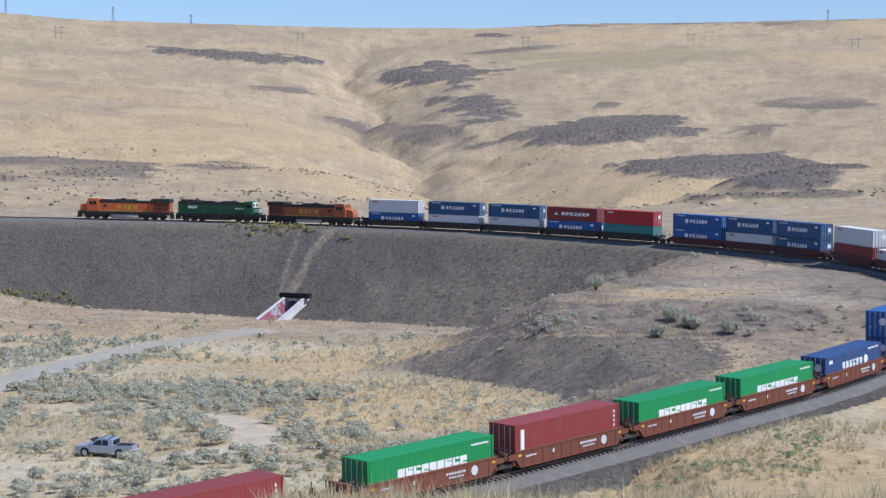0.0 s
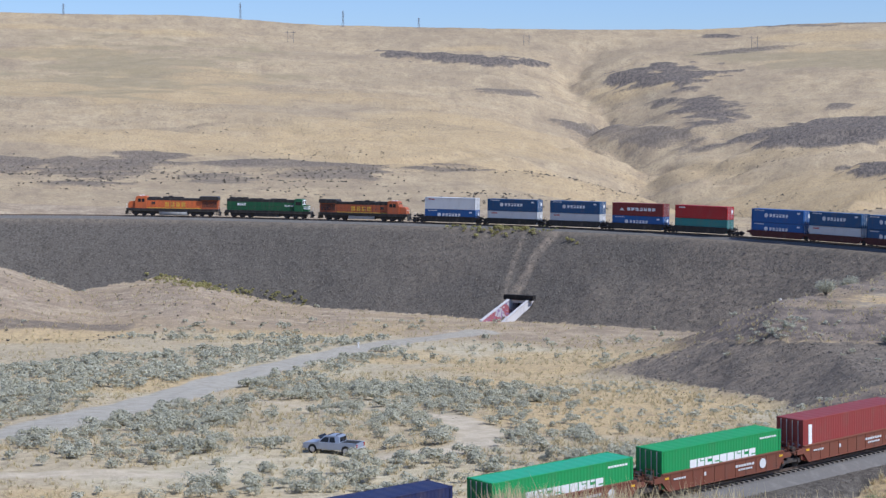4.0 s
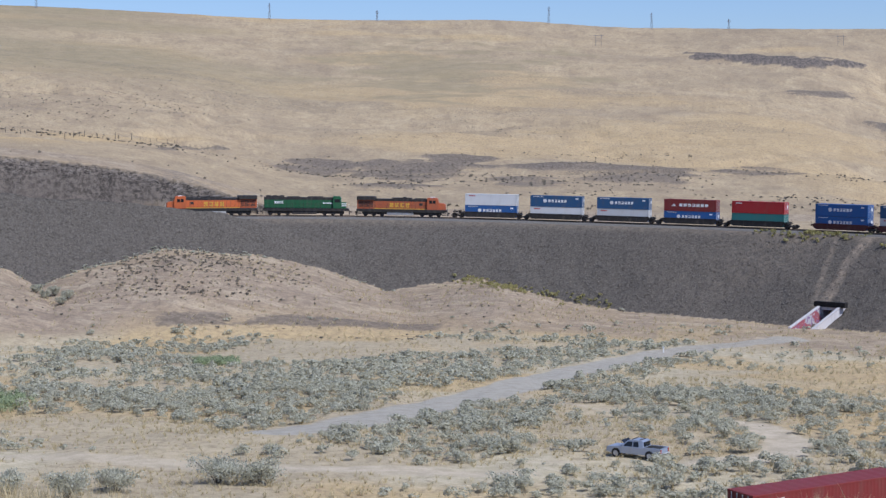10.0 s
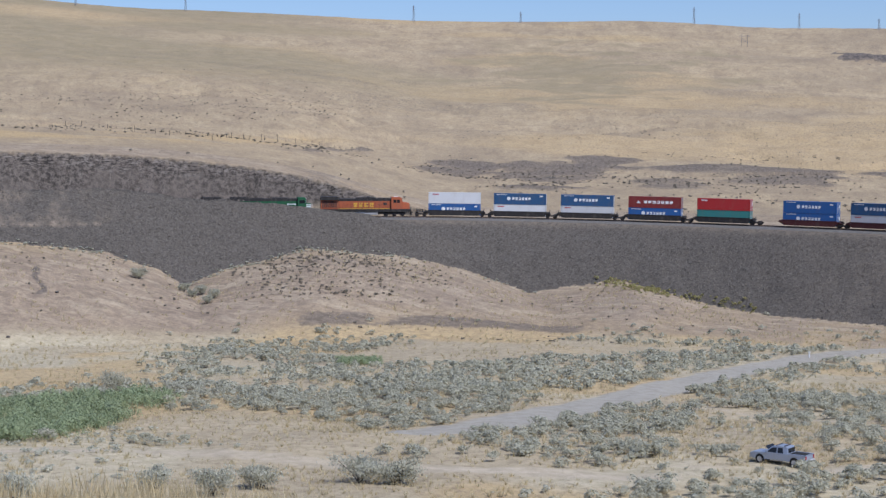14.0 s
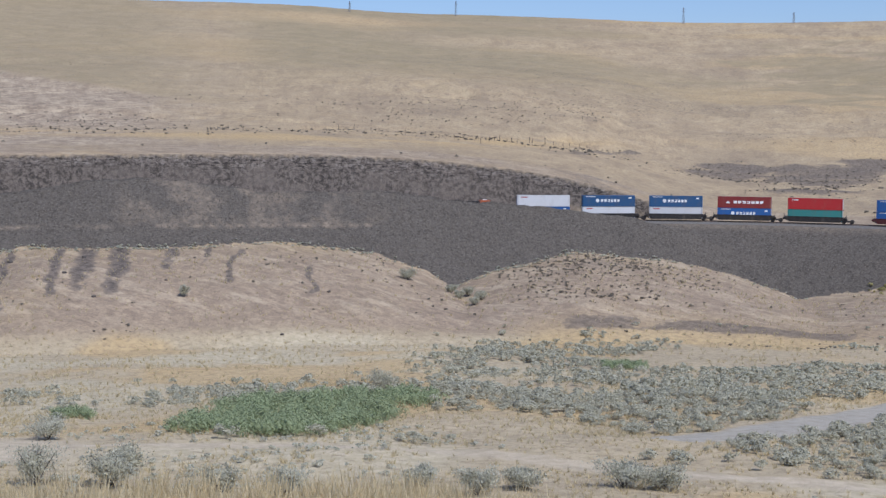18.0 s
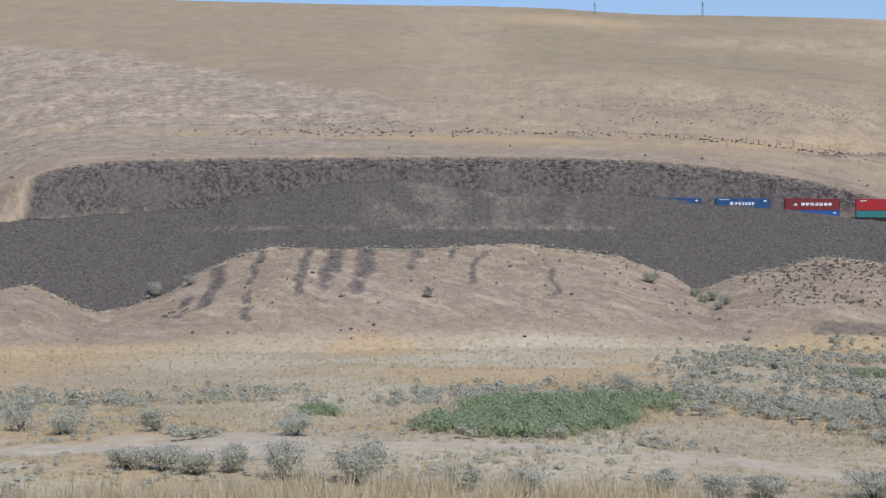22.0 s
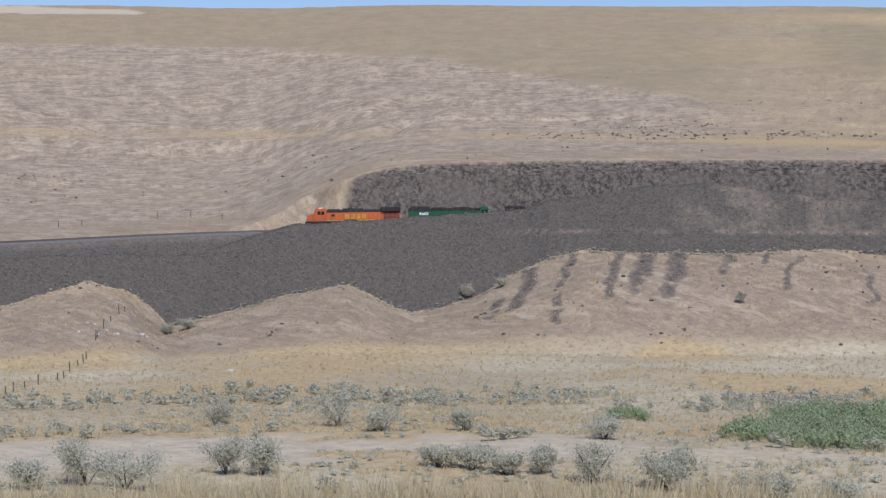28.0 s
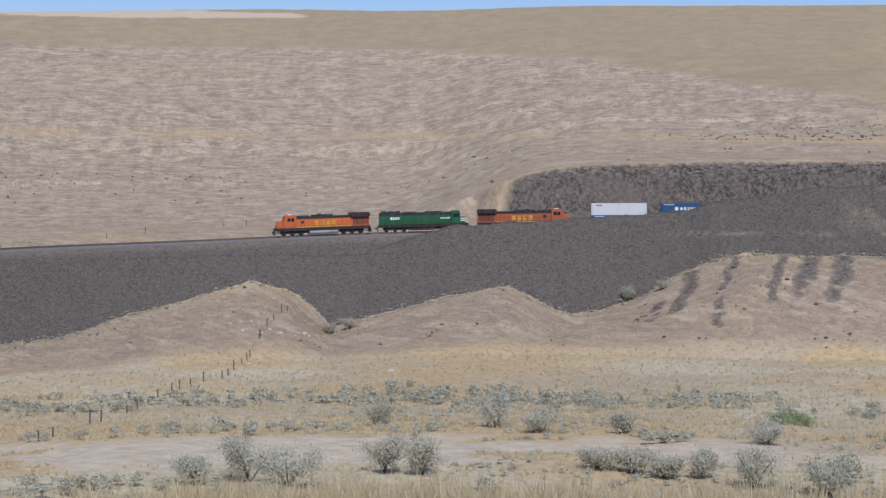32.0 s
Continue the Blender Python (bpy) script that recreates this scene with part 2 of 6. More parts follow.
def table(x, pairs):
    xs, ys = zip(*sorted(pairs))
    return np.interp(x, xs, ys)


AZ_TRACK, R_TRACK = np.degrees(np.arctan2(TRACK[:, 0], TRACK[:, 1])), np.hypot(TRACK[:, 0], TRACK[:, 1])
FAR_PART = TRACK_S > 285
FAR_LINE, NEAR_LINE = TRACK[FAR_PART], TRACK[~FAR_PART & (TRACK_S > -60)]

# heights below the eye, outwards from the camera: over the valley, and over the bench to its right
VALLEY = [(0, -1.6), (8, -2.8), (28, -7.0), (50, -14.4), (75, -22), (100, -24.4), (120, -24.7), (136, -25.1), (200, -29), (260, -32.5), (300, -34.5), (330, -35.5), (400, -36), (470, -34)]
BENCH = [(0, -1.6), (8, -2.8), (28, -7.0), (50, -13.4), (75, -18.6), (100, -21.9), (120, -23.0), (136, -22.9), (160, -23.0), (182, -23.0), (190, -22.5), (197, -21.6), (205, -20.5), (216, -20.0), (260, -19.9), (300, -19.4), (400, -18)]
BENCH_EDGE = [(0, 4), (50, 8), (90, 14), (110, 16), (125, 18), (150, 22), (172, 21), (198, 13), (214, 15), (241, 27), (280, 43), (320, 54)]
# the brow of the camera's hill: how far it rises, by bearing
BROW = [(-180, 0), (-80, 0.9), (-70, 1.05), (-34, 1.0), (-27, 0.45), (-10, 0.3), (-4, 0.6), (4, 0.5), (15, 0.75), (40, 0.9), (120, 0)]
# spurs that run down from the far line to the valley floor, by bearing
SPUR = [(15, -36), (-12, -35), (-14.5, -33), (-17, -29), (-19.8, -31.5), (-22.5, -27), (-25, -23.5), (-27.6, -21.8), (-30, -24.5), (-31.8, -27.5), (-33, -24.2), (-35, -21),
        (-38, -19.2), (-46.5, -18.8), (-48.5, -22.5), (-50.5, -28), (-52.8, -31), (-54.8, -26), (-57.5, -29.5), (-60.8, -34), (-62.2, -27.5), (-63.4, -25.6), (-66.5, -29), (-70.5, -33), (-78, -35)]
# the bank left standing before the cut
BANK = [(-60, -20), (-58, -16.2), (-56.8, -14.6), (-53, -12.9), (-50, -11.9), (-48.8, -11.1), (-48, -9.2), (-46, -7.4), (-44, -6.0), (-41, -6.4), (-38.8, -8.8), (-36, -9.0), (-33.7, -9.5), (-32.3, -10.8), (-31, -11.3), (-28.5, -12.7), (-26, -14.8), (-24, -18), (-22, -24)]
# the land just behind the line
BACK = [(16, -17), (8, -19), (3, -22), (-4, -19), (-12, -18.2), (-20, -17), (-24, -15.5), (-26.5, -9), (-29, -5), (-33, -1.8), (-37, -0.6), (-44, -0.6), (-50, -1.0), (-52.5, -1.4), (-55, -3.6), (-56, -8.0), (-57, -12.5), (-58, -16), (-59, -17.5), (-62, -18.2), (-80, -19.4)]
SKYLINE = [(16, .0715), (6, .070), (4.5, .0712), (2.2, .0675), (-4, .0683), (-9, .0700), (-13, .0715), (-16, .0765), (-20, .0760), (-24, .0765), (-29, .0805), (-31, .0818), (-34, .0826), (-36.5, .0866), (-38.5, .0882), (-41, .0890), (-44, .0895), (-48, .0905), (-53, .0915), (-58, .0885), (-63, .0895), (-67, .0880), (-72, .0850)]


def line_distance(x, y, line):
    """Distance to the line and the line's height there."""
    best, z = np.full(x.shape, 1e9), np.zeros(x.shape)
    for k in range(0, len(line) - 1, 2):
        d = (x - line[k, 0]) ** 2 + (y - line[k, 1]) ** 2
        near = d < best
        best[near], z[near] = d[near], line[k, 2]
    return np.sqrt(best), z


def polyline_distance(x, y, pts):
    best = np.full(x.shape, 1e9)
    for (ax, ay), (bx, by) in zip(pts, pts[1:]):
        u = np.clip(((x - ax) * (bx - ax) + (y - ay) * (by - ay)) / ((bx - ax) ** 2 + (by - ay) ** 2), 0, 1)
        best = np.minimum(best, np.hypot(x - ax - u * (bx - ax), y - ay - u * (by - ay)))
    return best


RAVINE = [(3.6, 420), (4.2, 480), (2.6, 560), (3.4, 680), (0.6, 800), (-1.2, 960), (-0.6, 1150), (-3.0, 1400), (-2.0, 1700), (-3.5, 2100), (-2.5, 2600)]
SIDE_RAVINE = [(2.8, 620), (6.0, 640), (8.5, 700), (11.5, 720), (15, 760)]


def polar(pts):
    return [(r * math.sin(radians(a)), r * math.cos(radians(a))) for a, r in pts]


# crests of the nearer hills, behind which the land falls away: bearing and climb along each, how deep, how far
RIDGES = [([(-17.5, .0570), (-15, .0558), (-10.3, .0520), (-6.5, .0414), (-3.6, .0315), (-0.9, .0203), (0.2, .0150)], 0.0050, 0.010),
          ([(1.0, -.0010), (1.9, .0020), (4.9, .0145), (9.2, .0280), (14.8, .0410), (18, .0470)], 0.0045, 0.009),
          ([(4.6, -.0120), (5.4, -.0090), (8.1, .0015), (9.8, .0083), (15, .0170), (18, .0200)], 0.0035, 0.006),
          ([(1.6, .0480), (2.3, .0527), (6.2, .0571), (10, .0568), (15, .0537), (18, .0520)], 0.0045, 0.010),
          ([(-4.4, .0640), (-2.5, .0600), (-0.5, .0540), (1.0, .0480)], 0.0035, 0.006),
          ([(-37.5, .0715), (-36.6, .0698), (-33, .0630), (-31, .0605), (-27, .0580), (-22, .0565), (-18, .0560)], 0.0022, 0.006),
          ([(-75, .0660), (-57.4, .0639), (-51.6, .0570), (-47.7, .0455), (-42.2, .0315), (-39, .0250)], 0.0030, 0.008)]


# the underpass: its place, the turn of its portal and how far its walls splay from the portal's axis
UNDER = (327.5 * math.sin(radians(-5.1)), 327.5 * math.cos(radians(-5.1)), -24.0, 14.0)


def land(x, y):
    """Height over the plan and the share of each kind of ground."""
    r, az = np.hypot(x, y), np.degrees(np.arctan2(x, y))
    az = np.where(az > 120, az - 360, az)
    azc = np.clip(az, -84, 15.5)
    rt = np.interp(-azc, -AZ_TRACK[FAR_PART], R_TRACK[FAR_PART])
    wob = fbm(x, y, 22, 5, 4)
    lo, hi = table(r, VALLEY), table(r, BENCH)
    d_edge = x - table(y, BENCH_EDGE) + 2.5 * fbm(x, y, 14, 3, 3)
    front = np.maximum(lo, hi + np.minimum(d_edge, 0) / 2.5)
    front = np.where((y < 0) | (az < -60), lo, front) + table(az, BROW) * np.exp(-((r - 28) / 9) ** 2)
    spur = table(azc + 0.5 * fbm(x, y, 30, 8, 3), SPUR)
    u = np.clip((r - (rt - 92)) / 70, 0, 1)
    ease = u * (1.6 - 0.6 * u)
    front = np.maximum(front, table(rt - 92, VALLEY) + (spur - table(rt - 92, VALLEY)) * ease)
    front = front + 0.45 * wob * step(r, 60, 140) + 0.12 * fbm(x, y, 3, 9, 3)
    # behind the line: rising hills with folds, cut by a ravine
    back0 = sum(table(azc + o, BACK) for o in (-1.6, -0.8, 0, 0.8, 1.6)) / 5
    rb = rt + 14
    q = np.clip(np.log(np.maximum(r, 1) / rb) / np.log(2900 / rb), 0, 1)
    e0, e1 = back0 / rb, sum(table(azc + o, SKYLINE) for o in (-1.2, 0, 1.2)) / 3
    fold = fbm(x, y, 420, 21, 5)
    e = e0 + (e1 - e0) * (0.62 * q ** 0.75 + 0.38 * q ** 2)
    # ridge tones put into the ground colour: sunlit line on top, shade behind
    crest_light, lee_shade = np.zeros(x.shape), np.zeros(x.shape)
    for line, depth, width in RIDGES:
        beyond = e - table(azc + 0.25 * fold, line)
        fade = step(azc, line[0][0], line[0][0] + 1.2) * (1 - step(azc, line[-1][0] - 1.2, line[-1][0]))
        e = e - depth * step(beyond, 0, 0.0022) * np.exp(-np.maximum(beyond, 0) / width) * fade * (1 - step(q, 0.8, 0.97))
        crest_light = np.maximum(crest_light, fade * step(beyond, -0.0022, -0.0004) * (1 - step(beyond, -0.0002, 0.0008)))
        lee_shade = np.maximum(lee_shade, fade * step(beyond, 0.0006, 0.003) * (1 - step(beyond, 0.006, 0.012)))
    back = r * e + np.minimum(r - rt, 500) * np.sin(np.pi * np.minimum(q * 1.05, 1)) * 0.022 * fold + 0.5 * wob * step(r, 400, 520)
    ridge = np.abs(fbm(x, y, 260, 33, 4))
    back = back - 6 * step(0.16 - ridge, 0, 0.16) * step(q, 0.06, 0.3) * (1 - q)
    dr = np.minimum(polyline_distance(x, y, polar(RAVINE)), polyline_distance(x, y, polar(SIDE_RAVINE)) * 1.4)
    dr = dr + 10 * fbm(x, y, 60, 41, 3)
    back = back - (20 * np.exp(-(dr / 60) ** 2) + 7 * np.exp(-(dr / 14) ** 2)) * step(r, 430, 620) * (1 - step(r, 2200, 2800))
    back = np.where(r > 2900, r * e1 - (r - 2900) * 0.16, back)
    behind = step(r - rt, -3, 10)
    z = front + (back - front) * behind
    kinds = {}
    # the far line: fill before and behind it, the bank, and the rock cut
    sel = (r > 235) & (r < 480) & (az > -88) & (az < 17)
    d, zt = np.full(x.shape, 999.0), np.zeros(x.shape)
    d[sel], zt[sel] = line_distance(x[sel], y[sel], FAR_LINE)
    zt = np.where(sel, zt - EYE, -99)
    bed = zt - 0.75
    rough = 0.35 * fbm(x, y, 5, 55, 4) + 0.5 * fbm(x, y, 19, 56, 3)
    fill = bed - np.maximum(0, d - 5.2 - 0.3 * wob) / 1.42 + rough * step(d, 7, 14)
    ahead = r < rt
    bank = table(azc, BANK) - np.abs(d - 12.5) / 1.32 + rough * 0.8
    made = np.maximum(fill, np.where(ahead, bank, -99))
    wall = bed + 0.2 + np.maximum(0, d - 7.5 + 0.30 * fbm(x, y, 2.2, 57, 4, 0.65) + 0.9 * fbm(x, y, 23, 58, 3)) * (2.6 - 1.9 * step(-az, 54.7, 56.2)) + rough * 0.6
    shelf = bed + np.maximum(0, d - 4.8) * 0.9
    gravel = step(made - z, -0.15, 0.35)
    over = z > bed
    rock = np.where(sel & ~ahead, step(z - wall, -0.6, 0.6) * step(d, 7.2, 8.5), 0)
    drop = np.where(sel & ~ahead, z - wall, 0)
    z = np.where(sel & ~ahead & over, np.minimum(z, wall), z)
    z = np.where(sel & ahead & over & (d < 14), np.minimum(z, shelf), z)
    z = np.where(sel, np.maximum(z, np.where(d < 5.2, bed, made)), z)
    z = np.where(sel & (d < 5.2), np.where(z > bed, bed, z), z)
    wx, wy = x - UNDER[0], y - UNDER[1]
    c, s_ = math.cos(radians(UNDER[2])), math.sin(radians(UNDER[2]))
    lx, ly = wx * c + wy * s_, -wx * s_ + wy * c
    lx = lx - np.minimum(ly, 0) * math.tan(radians(UNDER[3]))
    dug = (np.abs(lx) < 1.95) & (ly > -8.5) & (ly < 2.4)
    z = np.where(dug, np.minimum(z, -35.9), z)
    # the near line: low bank and shallow cut
    seln = (r < 270) & (y > -80) & (az > -110) & (az < 40)
    dn, zn = np.full(x.shape, 999.0), np.zeros(x.shape)
    dn[seln], zn[seln] = line_distance(x[seln], y[seln], NEAR_LINE)
    bedn = np.where(seln, zn - EYE - 0.75, -99)
    filln = bedn - np.maximum(0, dn - 4.6) / 1.7
    cutn = bedn + np.maximum(0, dn - 5.5) / 1.3
    ballast = np.where(seln, step(filln - z, -0.5, 0.3) * (1 - step(dn + 2 * wob, 13, 18)), 0)
    z = np.where(seln, np.minimum(np.maximum(z, filln), cutn), z)
    ballast = np.where(seln & (dn < 5.5), 1, ballast)
    # dark spoil on the flank of the bench
    lean = z / np.maximum(r, 1) + 0.0016 * wob
    spoil = step(-lean, 0.1165, 0.1195) * step(z - lo, 0.2, 1.2) * step(y, 158, 168) * (1 - step(y, 205, 212)) * step(x, -16, -6) * (1 - step(az + 0.9 * wob, 7.6, 11))
    flank = step(z - lo, 0.3, 1.5) * step(d_edge, -24, -8) * step(y, 140, 160) * (1 - step(r, 318, 335)) * step(x, -14, 2)
    yard = step(d_edge, 2, 10) * step(r, 204, 212) * (1 - step(r, 318, 335))
    kinds["gravel"] = np.maximum.reduce([gravel * np.where(sel, 1, 0), ballast, np.where(sel & (d < 6.5), 1, 0), spoil * (1 - 0.4 * step(wob, 0.1, 0.6))])
    climb = (z - 0.0) / np.maximum(r, 1)
    # the cut ends in a grassy ramp towards the west
    rock = rock * step(az + 55.2 + 12.0 * np.clip(-0.0076 - climb, -0.01, 0.06) + 0.55 * wob, -0.3, 0.3)
    ramp = np.where(sel & ~ahead, step(drop, -2.5, 0.5), 0) * step(-az, 54.8, 55.4) * (1 - step(-az, 57.0, 58.5)) * (1 - rock)
    kinds["rock"] = rock
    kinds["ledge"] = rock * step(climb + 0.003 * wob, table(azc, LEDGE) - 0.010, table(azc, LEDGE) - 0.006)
    # rocky flats on the hills, some with a low scarp below them
    flat, tone = np.zeros(x.shape), np.zeros(x.shape)
    rag = fbm(x, y, 80, 91, 5, 0.65) * 0.5
    rag_fine = fbm(x, y, 38, 99, 4, 0.6)
    for a0, e0_, wa, we, lift, tilt in FLATS:
        f = 1 - np.hypot((az - a0) / wa, (climb - e0_ - tilt * (az - a0)) / we) + 0.75 * rag + 0.16 * rag_fine
        f = step(f, 0.02, 0.46) * np.where(r > 425, 1, 0)
        flat = np.maximum(flat, f)
        tone = np.maximum(tone, f * lift)
    z = z + tone * (0.7 + 0.3 * rag)
    rim = np.where(r > 425, step(tone, 0.5, 2.0) * (1 - step(tone, 3.5, 6.5)), 0)
    groove = np.zeros(x.shape)
    for a0, w, top, low in GROOVES:
        shift = (az - a0 + (1 - u) * 0.9 + 0.2 * fbm(x, y, 9, 93, 4)) / (w * 1.6)
        groove = np.maximum(groove, np.where(r < rt - 12, 1, 0) * np.exp(-np.abs(shift) ** 3) * step(fbm(x, y, 4, 94, 4), -1.05, -0.4) * step(u, low, low + 0.12) * (1 - step(u, top, top + 0.06)))
    free = (1 - kinds["gravel"]) * (1 - rock)
    patch = fbm(x, y, 170, 61, 5, 0.55)
    kinds["scrub"] = free * np.clip(step(patch, 0.28, 0.62) * step(r, 430, 700) * (1 - 0.65 * step(r, 1500, 2600)) + step(-dr, -26, -6) * step(r, 430, 560) * (1 - step(r, 1600, 2300)), 0, 1) * np.where(az < -34, 0.35, 0.45)
    band = step(u, 0.07, 0.12) * (1 - step(u, 0.19, 0.24)) * step(-az, 17, 19) * (1 - step(-az, 31, 34))
    knoll = step(u, 0.55, 0.75) * np.exp(-((az + 27.2) / 2.4) ** 2)
    low_scrub = np.maximum.reduce([groove * 1.0, band * 0.75 * step(wob, -0.5, 0.2), knoll * 0.55 * step(wob, -0.4, 0.5)]) * np.where(r < 425, 1, 0)
    low_scrub = np.maximum(low_scrub, step(fbm(x, y, 26, 95, 4), 0.05, 0.5) * 0.28 * step(r, 112, 130) * (1 - step(u, 0.0, 0.2)))
    kinds["scrub"] = np.maximum(kinds["scrub"], free * np.maximum(np.maximum(flat * (0.55 + 0.3 * step(rag, -0.3, 0.4)), rim), low_scrub * np.where(sel & (kinds["gravel"] > 0.5), 0, 1)))
    # painted shade behind each ridge, laid on as scrub colour
    kinds["scrub"] = np.maximum(kinds["scrub"], free * np.where(r > 425, 0.16 * lee_shade * step(-az, -20, 20), 0))
    kinds["gold"] = free * np.where(r > 420, (0.5 - 0.35 * step(-az, 42, 50)) * step(fbm(x, y, 240, 73, 5), 0.0, 0.6), (0.7 - 0.35 * step(u, 0.1, 0.4)) * step(fbm(x, y, 34, 71, 4), 0.0, 0.5))
    kinds["gold"] = np.maximum(kinds["gold"], free * 0.45 * step(u, 0.75, 0.95) * np.where((r < rt) & (az < -24) & (u < 1), 1, 0) * step(wob, -0.7, 0.1))
    kinds["gold"] = np.maximum(kinds["gold"], free * 0.7 * step(-az, 46, 54) * step(r, 178, 205) * (1 - step(u, 0.05, 0.3)) * step(wob, -0.8, 0.2))
    kinds["gold"] = np.maximum(kinds["gold"], free * 0.7 * 1.25 * np.exp(-((climb - table(azc, GOLD_BAND)) / 0.0030) ** 2) * step(-az, 24, 30) * np.where(r > 425, 1, 0) * step(wob, -0.7, 0.3))
    kinds["olive"] = free * np.maximum(np.maximum(0.8 * step(climb + 0.002 * rag - table(azc, RIDGES[6][0]), -0.001, 0.003) * step(-az, 38, 44), step(q, 0.5, 0.72) * step(fbm(x, y, 700, 81, 3), -0.3, 0.3) * step(-az, 18, 30) * (1 - step(-az, 37, 42))), 0.9 * np.maximum(step(1 - np.hypot((az - 5.7) / 4.5, (climb - 0.0496) / 0.006) + rag, 0, 0.4), step(1 - np.hypot((az + 18.4) / 4.4, (climb - 0.044) / 0.017) + rag, 0, 0.4)))
    kinds["olive"] = np.maximum(kinds["olive"], free * np.where((r < 425) & (az < -12), 0.16 * step(u, 0.08, 0.3) * step(fbm(x, y, 11, 76, 4), -0.8, 0.3), 0))
    kinds["pale"] = free * np.clip(np.where(r > 425, 0.75 * step(-az + 3 * rag, 38, 46) * (1 - 0.7 * kinds["gold"]) * (1 - 0.95 * np.clip(kinds["olive"] * 1.3, 0, 1)), 0) + np.where(r < 425, 0.6 * step(fbm(x, y, 16, 75, 4), -0.7, 0.3) * step(u, 0.1, 0.3), 0), 0, 1)
    kinds["spur"] = free * np.where((r < 425) & (az < -11), step(u, 0.04, 0.16) * (0.85 - 0.45 * step(u, 0.7, 0.95)) * (1 - 0.5 * kinds["gold"]), 0)
    kinds["fleck"] = np.where(r > 425, np.maximum(0.12 + 0 * r, kinds["pale"] * 1.05), 0.5 * step(u, 0.05, 0.3) * step(r, 240, 280))
    kinds["straw"] = free * np.where(r < 330, 1, 0) * (1 - 0.75 * step(az, 0, 4) * (1 - step(r, 128, 140))) * (1 - step(u, 0.0, 0.22)) * (0.45 + 0.45 * step(fbm(x, y, 28, 79, 4), -0.4, 0.4)) * (1 - flank)
    grey_d = polyline_distance(x, y, GREY_ROAD) + 0.5 * wob
    dirt_d = np.minimum(polyline_distance(x, y, DIRT_TRACK) + 1.6 * step(-x, 21, 24), polyline_distance(x, y, VALLEY_TRACK) * (0.95 - 0.6 * step(-az, 46, 54)) + 0.5) + 1.2 * wob
    kinds["greyroad"] = free * np.maximum(1 - step(grey_d, 3.0, 4.2), 0.6 * yard * step(wob, -1.2, -0.2))
    # besides bare dirt: a painted sunlit line along each ridge
    kinds["dirt"] = free * np.maximum.reduce([step(-az, 40, 50) * step(r + 4 * wob, 133, 139) * (1 - step(r + 4 * wob, 152, 162)) * step(fbm(x, y, 6, 78, 4), -1.1, 0.0), (1 - step(dirt_d, 1.4, 3.4)) * (0.7 + 0.3 * step(wob, -0.5, 0.4)), 0.3 * ramp * step(wob, -0.8, 0.2), 0.22 * step(fbm(x, y, 17, 77, 4), 0.05, 0.5) * step(r, 128, 136) * (1 - step(r, 186, 200)) * step(az, -14, -8) * (1 - step(az, 2, 5)), 0.45 * crest_light * step(rag_fine, -0.5, 0.3) * np.where(r > 425, 1, 0), 0.9 * step(1 - np.hypot((az + 69) / 8.5, (climb - 0.0853) / 0.0030) + 0.3 * rag, 0, 0.25)])
    kinds["bench"] = free * flank * (0.6 + 0.4 * step(wob, -0.5, 0.3)) * (1 - 0.2 * yard)
    chute = np.minimum(polyline_distance(x, y, polar([(-5.95, 322), (-5.5, 337), (-5.0, 349)])) + 0.9, polyline_distance(x, y, polar([(-5.6, 328), (-4.5, 342), (-3.5, 350)])))
    worn = np.where(sel & (d < 60) & ahead, step(-np.abs(d - 7), -6, -1) * step(az, -12, -2) * step(wob, -0.3, 0.7) * 0.6, 0)
    ledge = np.where(sel & ahead & (az < -35) & (az > -49.5), np.exp(-((climb + 0.0447) / 0.0007) ** 2) * 0.7 * step(wob, -0.6, 0.2), 0)
    rubble = np.where(sel & ahead & (climb > -0.0435) & (d > 7), 0.36 * step(-az, 33, 37) * (1 - step(-az, 42.8, 44)) * step(fbm(x, y, 6, 97, 5, 0.7), -0.6, 0.6) , 0)
    kinds["dust"] = np.maximum.reduce([worn, rubble, np.where(sel & ahead, 0.16 * step(az, -13, -8) * step(wob, -1, 0.6) + 0.26 * step(az, -4.5, 2.5) * step(wob + 0.10 * az, -0.8, 0.6), 0), spoil * (0.46 + 0.2 * step(wob, -0.2, 0.6)),  ledge, np.where(sel & ahead, 0.75 * (1 - step(chute + 0.4 * wob, 0.2, 1.9)), 0), np.where(sel, 0.35 * (1 - step(d, 4.6, 7.5)) * step(d, 2.6, 3.6), 0)])
    # the grain of the hills: finer along the slope than up it
    kinds["along"], kinds["across"] = np.where(r > 400, np.radians(az) * 900, x), np.where(r > 400, 430 * np.log(np.maximum(r, 20) / 400), y)
    kinds["across_fine"] = np.where(r > 400, 0.36 * kinds["across"], y)
    return z + EYE, kinds


